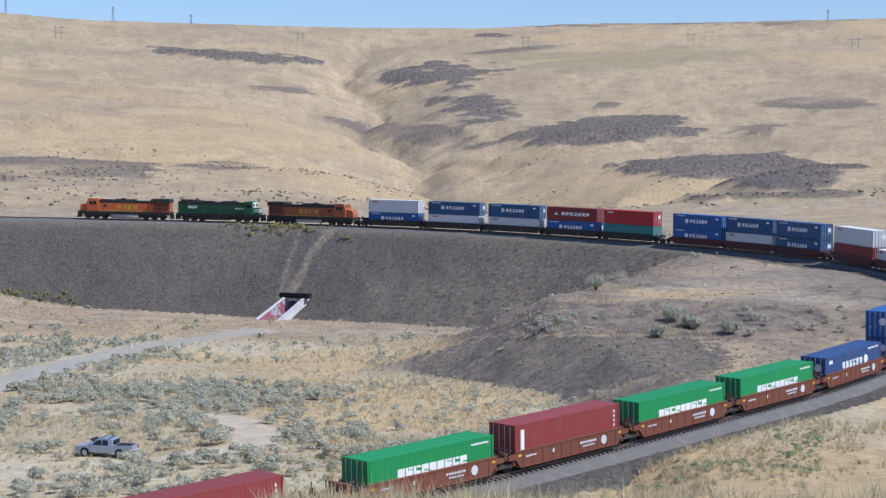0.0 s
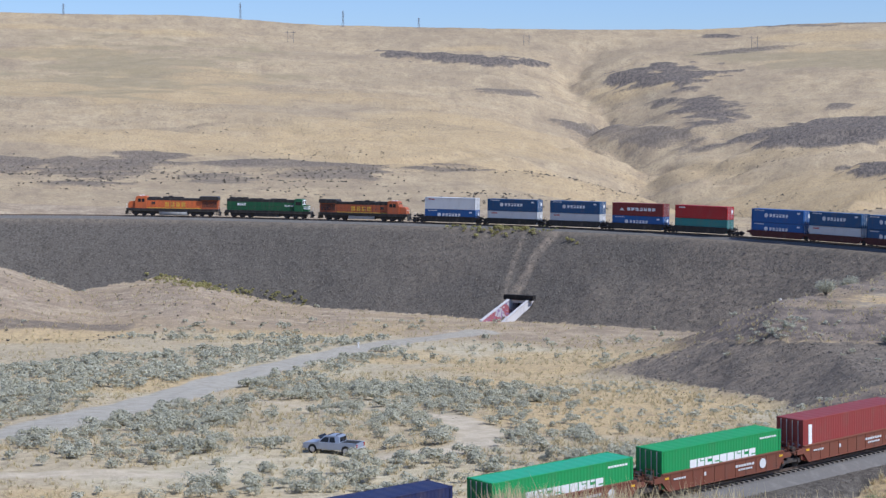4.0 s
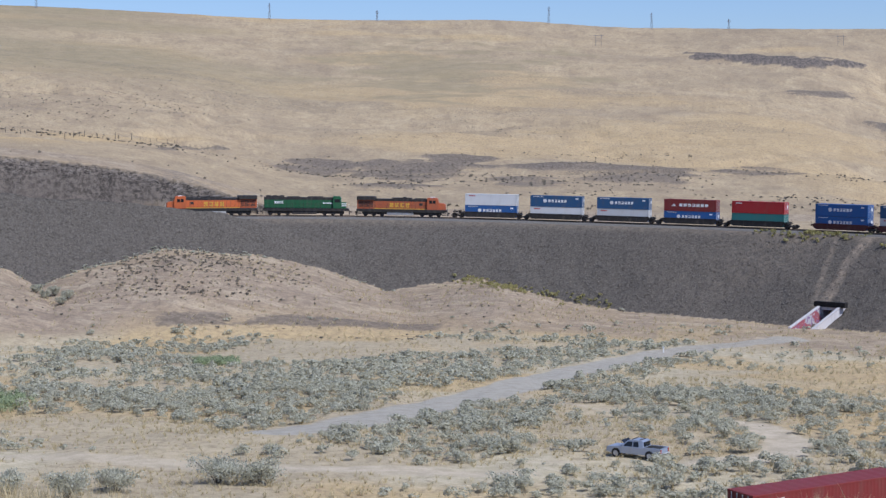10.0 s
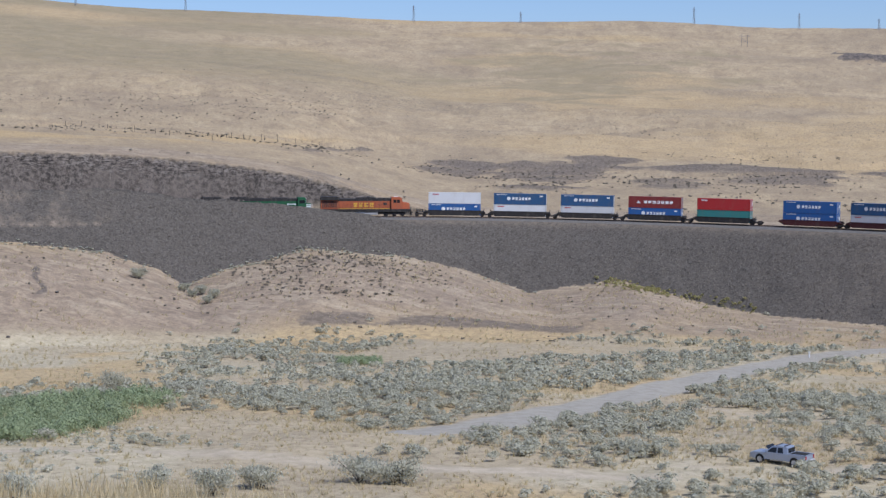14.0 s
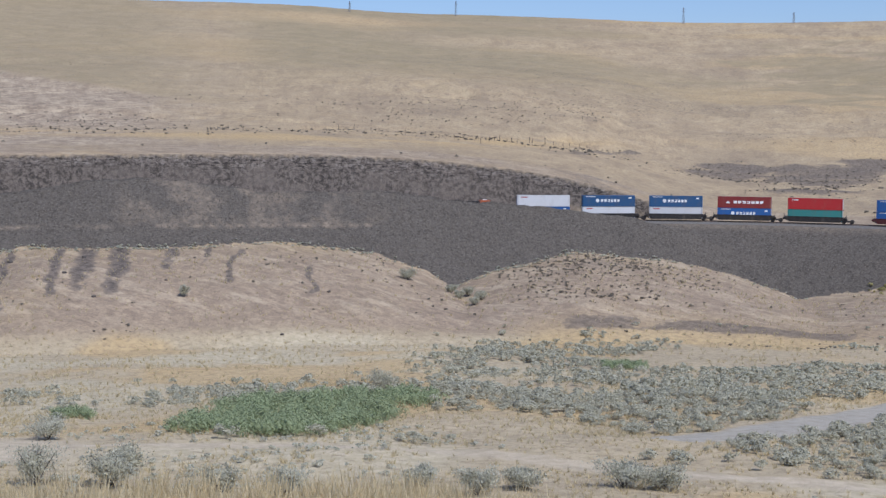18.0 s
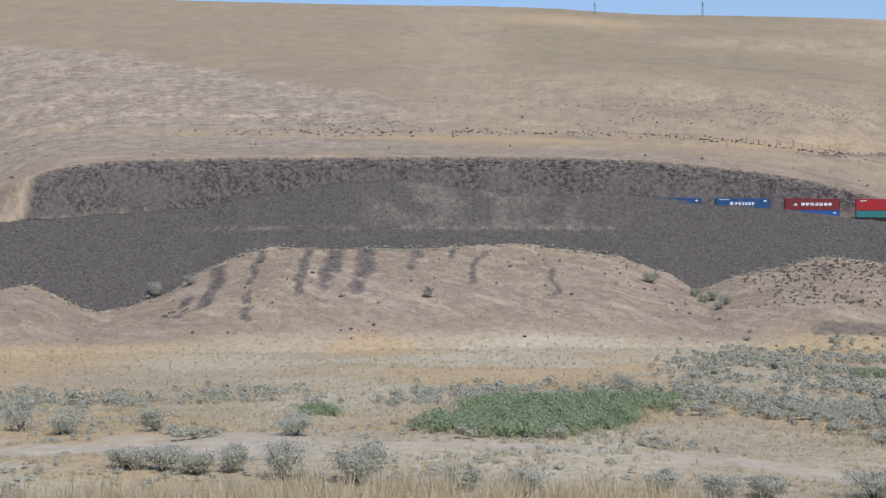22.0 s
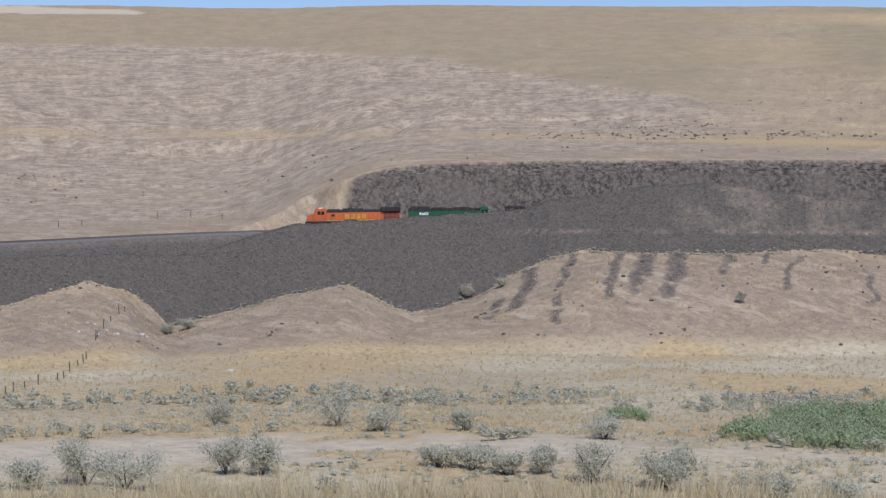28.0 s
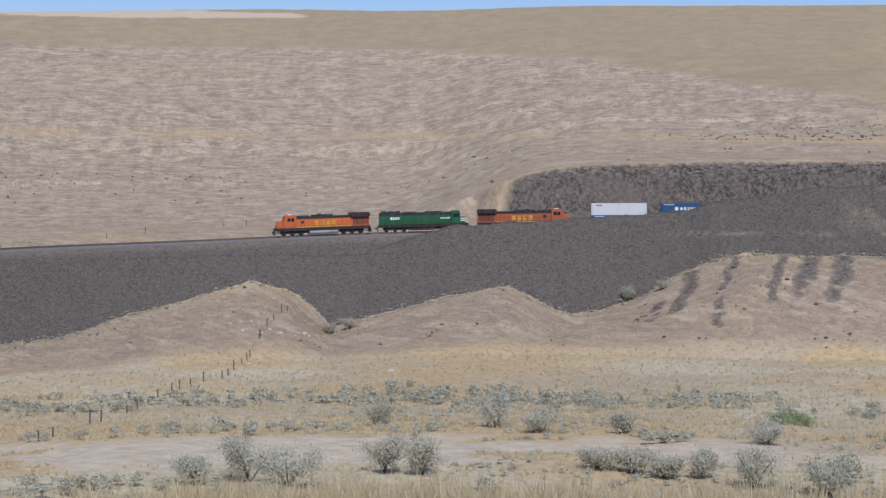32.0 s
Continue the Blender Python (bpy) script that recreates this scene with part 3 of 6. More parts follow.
# rocky flats: bearing, climb, half widths, lift of the rim, tilt along the bearing
FLATS = [(5.2, 0.0034, 3.9, 0.0122, 2.6, 0.0013), (9.3, -0.0172, 5.2, 0.0125, 2.8, -0.0010), (-0.2, 0.0380, 2.4, 0.0100, 3, 0.0012), (1.3, 0.0186, 2.0, 0.0113, 2, 0.0), (-0.8, 0.0040, 2.9, 0.0092, 1, -0.0018),
         (1.8, 0.0629, 1.2, 0.0026, 2, 0.0), (10.9, 0.0062, 1.3, 0.0058, 1.5, 0.0), (5.7, 0.0206, 0.6, 0.0027, 1, 0.0), (-7.2, 0.0503, 3.5, 0.0038, 3, -0.0011), (-5.5, 0.0305, 1.45, 0.0027, 1, -0.0006), (-1.6, 0.0236, 0.9, 0.0016, 1, 0.0004),
         (-12.4, -0.0170, 3.3, 0.0085, 1, -0.0004), (-15.2, -0.0215, 2.0, 0.0060, 1, 0.0), (-19.4, -0.0158, 2.6, 0.0110, 1, 0.0), (-7.6, -0.0153, 1.9, 0.0031, 1, 0.0), (-22.6, -0.012, 1.6, 0.007, 0.5, 0.0), (8, 0.0700, 9, 0.0021, 0, 0.0), (3.4, 0.0560, 2.2, 0.0018, 1, 0.0016),
         (7.4, -0.0325, 1.0, 0.0022, 1.6, -0.001), (9.0, -0.0350, 0.8, 0.0026, 1.6, 0.0), (10.6, -0.0335, 0.9, 0.0020, 1.4, 0.0), (12.6, -0.0330, 1.6, 0.0026, 1.2, 0.0), (12.8, 0.0240, 2.6, 0.0070, 0, 0.0012), (-27.2, -0.0010, 1.6, 0.0022, 0.4, 0.0)]
GOLD_BAND = [(-75, 0.016), (-58, 0.0135), (-50, 0.0122), (-44, 0.0105), (-36, 0.0078), (-30, 0.0050), (-24, 0.0030)]
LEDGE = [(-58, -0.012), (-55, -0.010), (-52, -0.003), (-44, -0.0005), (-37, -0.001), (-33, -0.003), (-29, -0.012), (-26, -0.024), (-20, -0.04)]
# dark runs down the long spur: bearing, width, upper and lower end
GROOVES = [(-49.4, 0.16, 0.62, 0.30), (-48.6, 0.22, 0.85, 0.34), (-47.1, 0.14, 0.95, 0.12), (-45.4, 0.15, 0.97, 0.3), (-44.4, 0.26, 0.99, 0.34), (-43.3, 0.24, 0.99, 0.30), (-41.6, 0.18, 0.92, 0.52), (-39.4, 0.10, 0.8, 0.35), (-40.4, 0.07, 0.85, 0.6), (-36.6, 0.10, 0.6, 0.3)]


GREY_ROAD = [(-61, 137), (-59, 146), (-55.5, 168), (-53.8, 190), (-53, 222), (-48.5, 257), (-40, 280), (-33, 294)]
DIRT_TRACK = [(-34, 126), (-24, 126), (-18, 131), (-15.5, 135), (-16.5, 146), (-20.3, 155), (-27, 163), (-36, 167), (-48, 174), (-53, 178)]
VALLEY_TRACK = [(-126, 54), (-124, 63), (-120, 83), (-108, 96), (-98, 105), (-88, 113), (-72, 118), (-52, 116), (-34, 120)]


def sheet(name, columns, rings):
    """A sheet of ground on a plan of bearings and distances, with its kinds of ground as masks."""
    A, R = np.meshgrid(np.radians(columns), rings, indexing="ij")
    x, y = (R * np.sin(A)).ravel(), (R * np.cos(A)).ravel()
    z, kinds = land(x, y)
    n, k = len(columns), len(rings)
    i = (np.arange(n)[:, None] * k + np.arange(k - 1)[None, :]).ravel()
    j = (((np.arange(n) + 1) % n)[:, None] * k + np.arange(k - 1)[None, :]).ravel()
    faces = np.stack([i, i + 1, j + 1, j], 1)
    me = bpy.data.meshes.new(name)
    me.vertices.add(n * k)
    me.vertices.foreach_set("co", np.stack([x, y, z], 1).ravel())
    me.loops.add(faces.size)
    me.loops.foreach_set("vertex_index", faces.ravel())
    me.polygons.add(len(faces))
    me.polygons.foreach_set("loop_start", np.arange(len(faces)) * 4)
    me.polygons.foreach_set("use_smooth", np.ones(len(faces), bool))
    me.update()
    for key, value in kinds.items():
        me.attributes.new(key, "FLOAT", "POINT").data.foreach_set("value", value.astype(np.float32))
    me.materials.append(GROUND)
    return tagged(new(name, me), "dry steppe land with grassy hills, dark basalt fills and a rock cut", "ground", kind="structure")


FINE = np.arange(-74, 16.5, 0.1)
COLUMNS = np.concatenate([FINE, np.arange(18, 284, 4)])
RINGS = np.concatenate([[0.3], np.arange(4, 100, 4), np.arange(100, 225, 1.5), np.arange(225, 372, 0.9), np.arange(372, 408, 0.45), np.arange(408, 425, 0.9), np.geomspace(426, 3000, 200), [3200, 3600, 4200]])
sheet("ground", COLUMNS, RINGS)


def height(x, y):
    return float(land(np.array([float(x)]), np.array([float(y)]))[0][0])

# ---- building helpers ----
def part(name, bm, mat, parent=None, label="", smooth=False):
    me = bpy.data.meshes.new(name)
    bm.to_mesh(me)
    bm.free()
    me.materials.append(mat)
    if smooth:
        me.polygons.foreach_set("use_smooth", np.ones(len(me.polygons), bool))
    ob = new(name, me)
    if parent:
        ob.parent = parent
    return tagged(ob, label)


def shared(name, me, parent, m=None):
    ob = new(name, me)
    ob.parent = parent
    if m is not None:
        ob.matrix_basis = m
    return ob


def box(bm, x0, x1, y0, y1, z0, z1, bevel=0.0, taper=0.0):
    made = bmesh.ops.create_cube(bm, size=1)["verts"]
    for v in made:
        k = 1 - taper if v.co.z > 0 else 1
        v.co = ((x0 + x1) / 2 + v.co.x * (x1 - x0) * k, (y0 + y1) / 2 + v.co.y * (y1 - y0) * k, z0 + (v.co.z + 0.5) * (z1 - z0))
    if bevel:
        es = list({e for v in made for e in v.link_edges})
        bmesh.ops.bevel(bm, geom=es, offset=bevel, segments=2, profile=0.7, affect="EDGES")
    return bm


def boxes(*rows, bevel=0.0):
    bm = bmesh.new()
    for row in rows:
        box(bm, *row, bevel=bevel)
    return bm


def tube(bm, a, b, radius, sides=6):
    a, b = Vector(a), Vector(b)
    m = Matrix.Translation((a + b) / 2) @ (b - a).to_track_quat("Z", "Y").to_matrix().to_4x4()
    bmesh.ops.create_cone(bm, cap_ends=True, segments=sides, radius1=radius, radius2=radius, depth=(b - a).length, matrix=m)
    return bm


def prism(outline, y0, y1, bevel=0.0):
    """A solid from an outline in x and z, across from y0 to y1."""
    bm = bmesh.new()
    a = [bm.verts.new((x, y0, z)) for x, z in outline]
    b = [bm.verts.new((x, y1, z)) for x, z in outline]
    n = len(outline)
    bm.faces.new(a)
    bm.faces.new(b[::-1])
    for i in range(n):
        bm.faces.new((a[i], b[i], b[(i + 1) % n], a[(i + 1) % n]))
    bmesh.ops.recalc_face_normals(bm, faces=bm.faces)
    if bevel:
        bmesh.ops.bevel(bm, geom=list(bm.edges), offset=bevel, segments=2, profile=0.7, affect="EDGES")
    return bm


def empty(name, label="", category="", group=""):
    ob = new(name)
    ob.empty_display_size = 0.2
    return tagged(ob, label, category, group)


ORANGE = paint("orange_paint", (0.56, 0.135, 0.042), (0.20, 0.09, 0.05), 0.6)
FADED = paint("faded_orange_paint", (0.42, 0.11, 0.045), amount=0.55)
CREAM = paint("yellow_paint", (0.64, 0.36, 0.05), amount=0.35)
GREEN_LOCO = paint("dark_green_paint", (0.018, 0.10, 0.042), amount=0.25)
BLACK = paint("black_paint", (0.032, 0.029, 0.027), (0.12, 0.10, 0.08), 0.6)
STEEL = paint("grey_running_gear", (0.05, 0.044, 0.04), (0.12, 0.095, 0.075), 0.6, 0.6)
SILVER = paint("silver_tank_paint", (0.46, 0.45, 0.43), amount=0.35)
WHITE = paint("white_paint", (0.78, 0.78, 0.76), (0.40, 0.36, 0.31), 0.2)
GREY_WHITE = paint("grey_white_paint", (0.62, 0.62, 0.61), (0.40, 0.36, 0.31), 0.25)
RED = paint("red_paint", (0.40, 0.03, 0.03), amount=0.2)
MAROON = paint("maroon_paint", (0.22, 0.035, 0.032), amount=0.3)
NEAR_RED = paint("brick_red_paint", (0.27, 0.05, 0.045), amount=0.3)
GREEN = paint("bright_green_paint", (0.026, 0.27, 0.080), (0.08, 0.16, 0.08), 0.25)
PALE_GREEN = paint("bleached_green_paint", (0.035, 0.32, 0.17), (0.10, 0.22, 0.13), 0.3)
DEEP_GREEN = paint("deep_green_paint", (0.022, 0.15, 0.055), amount=0.35)
BLUE = paint("mid_blue_paint", (0.040, 0.085, 0.21), amount=0.25)
HBLUE = paint("bright_blue_paint", (0.032, 0.112, 0.31), amount=0.2)
SLATE = paint("faded_blue_paint", (0.032, 0.093, 0.20), amount=0.35)
NAVY = paint("navy_paint", (0.022, 0.028, 0.085), amount=0.25)
TEAL = paint("teal_paint", (0.05, 0.21, 0.19), amount=0.25)
BRIGHT_ORANGE = paint("light_orange_paint", (0.66, 0.17, 0.05), amount=0.3)
RUST = paint("rust_brown_paint", (0.19, 0.066, 0.040), (0.13, 0.09, 0.07), 0.5)
DARK_RUST = paint("dark_maroon_paint", (0.085, 0.022, 0.022), (0.11, 0.08, 0.06), 0.5)
YELLOW = paint("yellow_mark_paint", (0.72, 0.42, 0.03), amount=0.2)
ROD = paint("galvanised_steel", (0.5, 0.5, 0.5), amount=0.25, rough=0.4)
GLASS, gnt, gb = material("dark_window_glass", 0.08)
gb.inputs["Base Color"].default_value = (0.02, 0.022, 0.025, 1)

WHEEL = bmesh.new()
for zz, rr, dd in ((0.0, 0.48, 0.13), (0.05, 0.36, 0.16)):
    bmesh.ops.create_cone(WHEEL, cap_ends=True, segments=18, radius1=rr, radius2=rr * 0.97, depth=dd, matrix=pose(0, 0, 0, 90) @ pose(0, 0, zz))
WHEEL_ME = bpy.data.meshes.new("wheel")
WHEEL.to_mesh(WHEEL_ME)
WHEEL_ME.materials.append(STEEL)


def bogie(parent, x, axles, mat):
    """A truck frame with its wheels, its middle at x."""
    n = len(axles)
    half = max(axles) + 0.55
    f = part("bogie", boxes((x - half, x + half, -1.12, -0.98, 0.42, 0.72), (x - half, x + half, 0.98, 1.12, 0.42, 0.72), (x - 0.3, x + 0.3, -1.0, 1.0, 0.4, 0.75),
                            *[(x + a - 0.16, x + a + 0.16, s - 0.05, s + 0.05, 0.34, 0.66) for a in axles for s in (-1.12, 1.12)], bevel=0.03), mat, parent)
    for a in axles:
        for s in (-0.76, 0.76):
            shared("wheel", WHEEL_ME, f, pose(x + a, s, 0.48, 0, 0, 0 if s < 0 else 180))
    return f


def letter_blocks(parent, mat, x0, x1, z0, z1, y, n, name="lettering", gap=0.25, shapes=0):
    """Plain blocks where a name stands on a side; y is the face they lie on."""
    bm = bmesh.new()
    w = (x1 - x0) / n
    out = 0.012 if y > 0 else -0.012
    for k in range(n):
        a, b = x0 + k * w + w * gap / 2, x0 + (k + 1) * w - w * gap / 2
        y0, y1, h, t = min(y - out, y + out), max(y - out, y + out), z1 - z0, (b - a) * 0.36
        turn = (k * 7 + shapes * 3) % 5
        if n < 3 or name != "lettering":
            box(bm, a, b, y0, y1, z0, z1)
            continue
        # a solid block with one or two notches cut from its edge
        box(bm, a, a + t, y0, y1, z0 + (0.2 * h if turn == 3 else 0), z1)
        box(bm, a + t, b, y0, y1, z0 + (0.42 * h if turn == 1 else 0), z1 - (0.36 * h if turn == 2 else 0.58 * h if turn == 4 else 0))
        if turn == 1:
            box(bm, a + t, b, y0, y1, z0, z0 + 0.26 * h)
        if turn in (2, 4):
            box(bm, a + t * 1.3, b, y0, y1, z1 - 0.24 * h, z1)
    return part(name, bm, mat, parent, "plain white letter blocks" if mat is WHITE else "")


def container(label, mat, length=12.19, high=2.59, ends="doors_back", mark=None, top=None, group="stacked freight containers"):
    """An intermodal box: ribbed walls, roof, corner posts and castings, door leaves with lock rods."""
    t = empty("container", label, "container", group)
    L, W, H = length / 2, 1.22, high
    # ribbed side walls and plain front wall
    for s in (-1, 1):
        bm, pitch, out = bmesh.new(), 0.28, []
        n = int((length - 0.36) / pitch)
        x = -n * pitch / 2
        for k in range(n):
            out += [(x, 0.0), (x + pitch * 0.3, 0.0), (x + pitch * 0.45, -0.012), (x + pitch * 0.85, -0.012)]
            x += pitch
        out.append((x, 0.0))
        lo = [bm.verts.new((px, s * (W - 0.012 + d), 0.16)) for px, d in out]
        hi = [bm.verts.new((px, s * (W - 0.012 + d), H - 0.10)) for px, d in out]
        for i in range(len(out) - 1):
            q = (lo[i], lo[i + 1], hi[i + 1], hi[i])
            bm.faces.new(q if s < 0 else q[::-1])
        part("side_wall", bm, mat, t)
    frame_bm = bmesh.new()
    for sx in (-1, 1):
        for sy in (-1, 1):
            box(frame_bm, sx * L - (0.16 if sx > 0 else 0), sx * L + (0.16 if sx < 0 else 0), sy * W - (0.12 if sy > 0 else 0), sy * W + (0.12 if sy < 0 else 0), 0.02, H - 0.01)
    for sy in (-1, 1):
        box(frame_bm, -L + 0.16, L - 0.16, min(sy * W, sy * (W - 0.08)), max(sy * W, sy * (W - 0.08)), 0.03, 0.17)
        box(frame_bm, -L + 0.16, L - 0.16, min(sy * W, sy * (W - 0.08)), max(sy * W, sy * (W - 0.08)), H - 0.11, H - 0.02)
    for sx in (-1, 1):
        box(frame_bm, min(sx * L, sx * (L - 0.1)), max(sx * L, sx * (L - 0.1)), -W + 0.12, W - 0.12, H - 0.13, H - 0.02)
        box(frame_bm, min(sx * L, sx * (L - 0.1)), max(sx * L, sx * (L - 0.1)), -W + 0.12, W - 0.12, 0.03, 0.18)
    part("floor", boxes((-L + 0.1, L - 0.1, -W + 0.08, W - 0.08, 0.10, 0.16)), STEEL, t)
    roof, n = bmesh.new(), 52
    rows = [[roof.verts.new((-L + 0.12 + (length - 0.24) * k / n, y, H - 0.045 + (0.012 if k % 4 in (1, 2) else 0) + (0.03 if abs(y) < 1 else 0))) for k in range(n + 1)] for y in (-W + 0.05, -W + 0.3, 0, W - 0.3, W - 0.05)]
    for lo, hi in zip(rows, rows[1:]):
        for k in range(n):
            roof.faces.new((lo[k], lo[k + 1], hi[k + 1], hi[k]))
    part("roof", roof, top or mat, t)
    casting = frame_bm
    for sx in (-1, 1):
        for sy in (-1, 1):
            for z in (0.0, H - 0.118):
                box(casting, sx * (L - 0.085) - 0.092, sx * (L - 0.085) + 0.092, sy * (W - 0.08) - 0.086, sy * (W - 0.08) + 0.086, z, z + 0.118)
    part("frame", frame_bm, mat, t)
    door_x = -L if ends == "doors_back" else L
    sx = -1 if door_x < 0 else 1
    for s in (-1, 1):
        d = part("door", boxes((min(door_x - sx * 0.06, door_x - sx * 0.01), max(door_x - sx * 0.06, door_x - sx * 0.01), 0.01 if s > 0 else -W + 0.13, W - 0.13 if s > 0 else -0.01, 0.19, H - 0.14), bevel=0.01), mat, t)
        for y in (0.26, 0.78):
            rod = tube(bmesh.new(), (door_x + sx * 0.035, s * y, 0.12), (door_x + sx * 0.035, s * y, H - 0.1), 0.032, 6)
            box(rod, door_x + sx * 0.01, door_x + sx * 0.06, s * y - 0.18, s * y + 0.02, 1.02, 1.08)
            part("lock_rod", rod, ROD, d, "bright galvanised lock rod")
    bm = bmesh.new()
    for k in range(8):
        y = -W + 0.16 + k * (2 * W - 0.32) / 8
        box(bm, min(-door_x, -door_x + sx * 0.045), max(-door_x, -door_x + sx * 0.045), y, y + 0.17, 0.18, H - 0.13)
    box(bm, min(-door_x + sx * 0.03, -door_x + sx * 0.06), max(-door_x + sx * 0.03, -door_x + sx * 0.06), -W + 0.12, W - 0.12, 0.18, H - 0.13)
    part("front_wall", bm, mat, t)
    if mark:
        kind, colour = mark
        for s in (-1, 1):
            y = s * (W - 0.006)
            if kind == "long":
                letter_blocks(t, colour, -3.4, 3.4, 0.385 * H, 0.62 * H, y, 9, gap=0.12)
                letter_blocks(t, colour, L - 2.3, L - 0.5, 0.82 * H, 0.87 * H, y, 7, "small_marking")
            if kind == "mid":
                letter_blocks(t, colour, -2.6, 1.9, 0.42 * H, 0.66 * H, y, 6, shapes=1, gap=0.3)
                letter_blocks(t, colour, -L + 0.7, -L + 1.6, 0.72 * H, 0.84 * H, y, 1, "small_marking")
                letter_blocks(t, colour, L - 3.0, L - 0.7, 0.86 * H, 0.92 * H, y, 8, "small_marking")
                disc = bmesh.new()
                bmesh.ops.create_cone(disc, cap_ends=True, segments=20, radius1=0.42, radius2=0.42, depth=0.03, matrix=pose(2.6, y, 0.54 * H, 90))
                part("round_mark", disc, colour, t)
            if kind == "wide":
                letter_blocks(t, colour, -4.4, 2.6, 0.40 * H, 0.64 * H, y, 7, shapes=1)
                tri = prism([(3.2, 0.40 * H), (4.3, 0.40 * H), (3.75, 0.64 * H)], min(y - 0.012, y + 0.012), max(y - 0.012, y + 0.012))
                part("triangle_mark", tri, colour, t)
            if kind == "corner":
                letter_blocks(t, colour, -L + 0.9 if s < 0 else L - 2.4, -L + 2.4 if s < 0 else L - 0.9, 0.78 * H, 0.88 * H, y, 4, "small_marking")
            if kind == "column":
                part("white_panel", boxes((-L + 0.62, -L + 1.0, min(y - 0.012, y + 0.012), max(y - 0.012, y + 0.012), 0.3 * H, 0.86 * H)), WHITE, t)
                for k in range(5):
                    part("small_marking", boxes((L - 0.72, L - 0.58, min(y - 0.012, y + 0.012), max(y - 0.012, y + 0.012), (0.3 + 0.12 * k) * H, (0.37 + 0.12 * k) * H)), WHITE, t)
            if kind == "cross":
                bm = bmesh.new()
                for a in (-38, 38):
                    made = bmesh.ops.create_cube(bm, size=1, matrix=pose(-L + 1.9, y, 0.62 * H, 0, a, 0) @ Matrix.Diagonal((0.95, 0.03, 0.11, 1)))
                part("cross_mark", bm, colour, t)
                letter_blocks(t, WHITE, -L + 1.3, -L + 2.5, 0.36 * H, 0.44 * H, y, 4, "small_marking")
    if mark and mark[0] in ("mid", "corner"):
        disc = bmesh.new()
        bmesh.ops.create_cone(disc, cap_ends=True, segments=20, radius1=0.36, radius2=0.36, depth=0.03, matrix=pose(door_x + sx * 0.03, -0.5, 0.62 * H, 0, 90, 0))
        part("round_mark", disc, WHITE, t)
    return t


def well_car(label, mat, marks=True, end_gear=False, tail=False):
    """One unit of an articulated well car: two deep side sills, end platforms, a floor, bogies under its ends."""
    t = empty("well_car", label, "rail wagon", "articulated well wagons")
    bm = bmesh.new()
    for s in (-1, 1):
        y0, y1 = (1.27, 1.40) if s > 0 else (-1.40, -1.27)
        side = prism([(-7.0, 0.95), (-6.25, 0.95), (-5.7, 0.32), (5.7, 0.32), (6.25, 0.95), (7.0, 0.95), (7.0, 1.28), (6.35, 1.34), (6.2, 1.48), (-6.2, 1.48), (-6.35, 1.34), (-7.0, 1.28)], y0, y1, 0.015)
        posts = side
        box(side, -6.2, 6.2, y0 - 0.05, y1 + 0.05, 1.44, 1.53)
        box(side, -5.7, 5.7, y0 - 0.04, y1 + 0.04, 0.29, 0.36)
        for k in range(11):
            x = -5.4 + k * 1.08
            box(posts, x - 0.03, x + 0.03, min(s * 1.40, s * 1.43), max(s * 1.40, s * 1.43), 0.36, 1.44)
        sill = part("side_sill", side, mat, t)
        if marks:
            y = s * 1.436
            for x, w, z, h in ((-6.0, 0.35, 1.12, 0.14), (5.7, 0.35, 1.12, 0.14)):
                part("yellow_mark", boxes((x, x + w, min(y, y - s * 0.03), max(y, y - s * 0.03), z, z + h)), YELLOW, sill, "small yellow marking plate")
            letter_blocks(sill, GREY_WHITE, 1.0, 3.0, 0.98, 1.14, y, 7, "small_marking")
            letter_blocks(sill, GREY_WHITE, 1.3, 2.8, 0.72, 0.84, y, 6, "small_marking")
            letter_blocks(sill, GREY_WHITE, -5.2, -4.0, 1.0, 1.12, y, 5, "small_marking")
            letter_blocks(sill, GREY_WHITE, -2.2, -1.95, 0.9, 1.15, y, 1, "small_marking")
            disc = bmesh.new()
            bmesh.ops.create_cone(disc, cap_ends=True, segments=20, radius1=0.34, radius2=0.34, depth=0.03, matrix=pose(3.9, y, 0.92, 90))
            part("round_mark", disc, GREY_WHITE, sill, "white round emblem")
    part("floor", boxes((-6.0, 6.0, -1.27, 1.27, 0.36, 0.46), *[(x - 0.12, x + 0.12, -1.27, 1.27, 0.28, 0.37) for x in (-4.5, -1.5, 1.5, 4.5)]), mat, t)
    for s in (-1, 1):
        x0, x1 = (6.2, 7.2) if s > 0 else (-7.2, -6.2)
        p = part("end_platform", boxes((x0, x1, -1.3, 1.3, 0.98, 1.12), (s * 6.3 - 0.08, s * 6.3 + 0.08, -1.27, 1.27, 0.5, 1.3), (x0, x1, -0.3, 0.3, 0.7, 1.0), bevel=0.02), mat, t)
        rail = bmesh.new()
        for y in (-1.25, 1.25):
            tube(rail, (s * 6.95, y, 1.1), (s * 6.95, y, 1.95), 0.03)
        tube(rail, (s * 6.95, -1.25, 1.3), (s * 6.95, 1.25, 1.3), 0.025)
        tube(rail, (s * 6.95, -1.25, 1.9), (s * 6.95, -0.5, 1.9), 0.025)
        tube(rail, (s * 6.95, -0.5, 1.1), (s * 6.95, -0.5, 1.9), 0.025)
        part("handrail", rail, mat, p)
        part("valve_box", boxes((s * 6.6 - 0.2, s * 6.6 + 0.2, 0.35, 0.95, 1.12, 1.42), bevel=0.03), STEEL, p)
        part("air_tank", tube(bmesh.new(), (s * 6.75, -0.9, 1.3), (s * 6.75, -0.4, 1.3), 0.2, 10), STEEL, p)
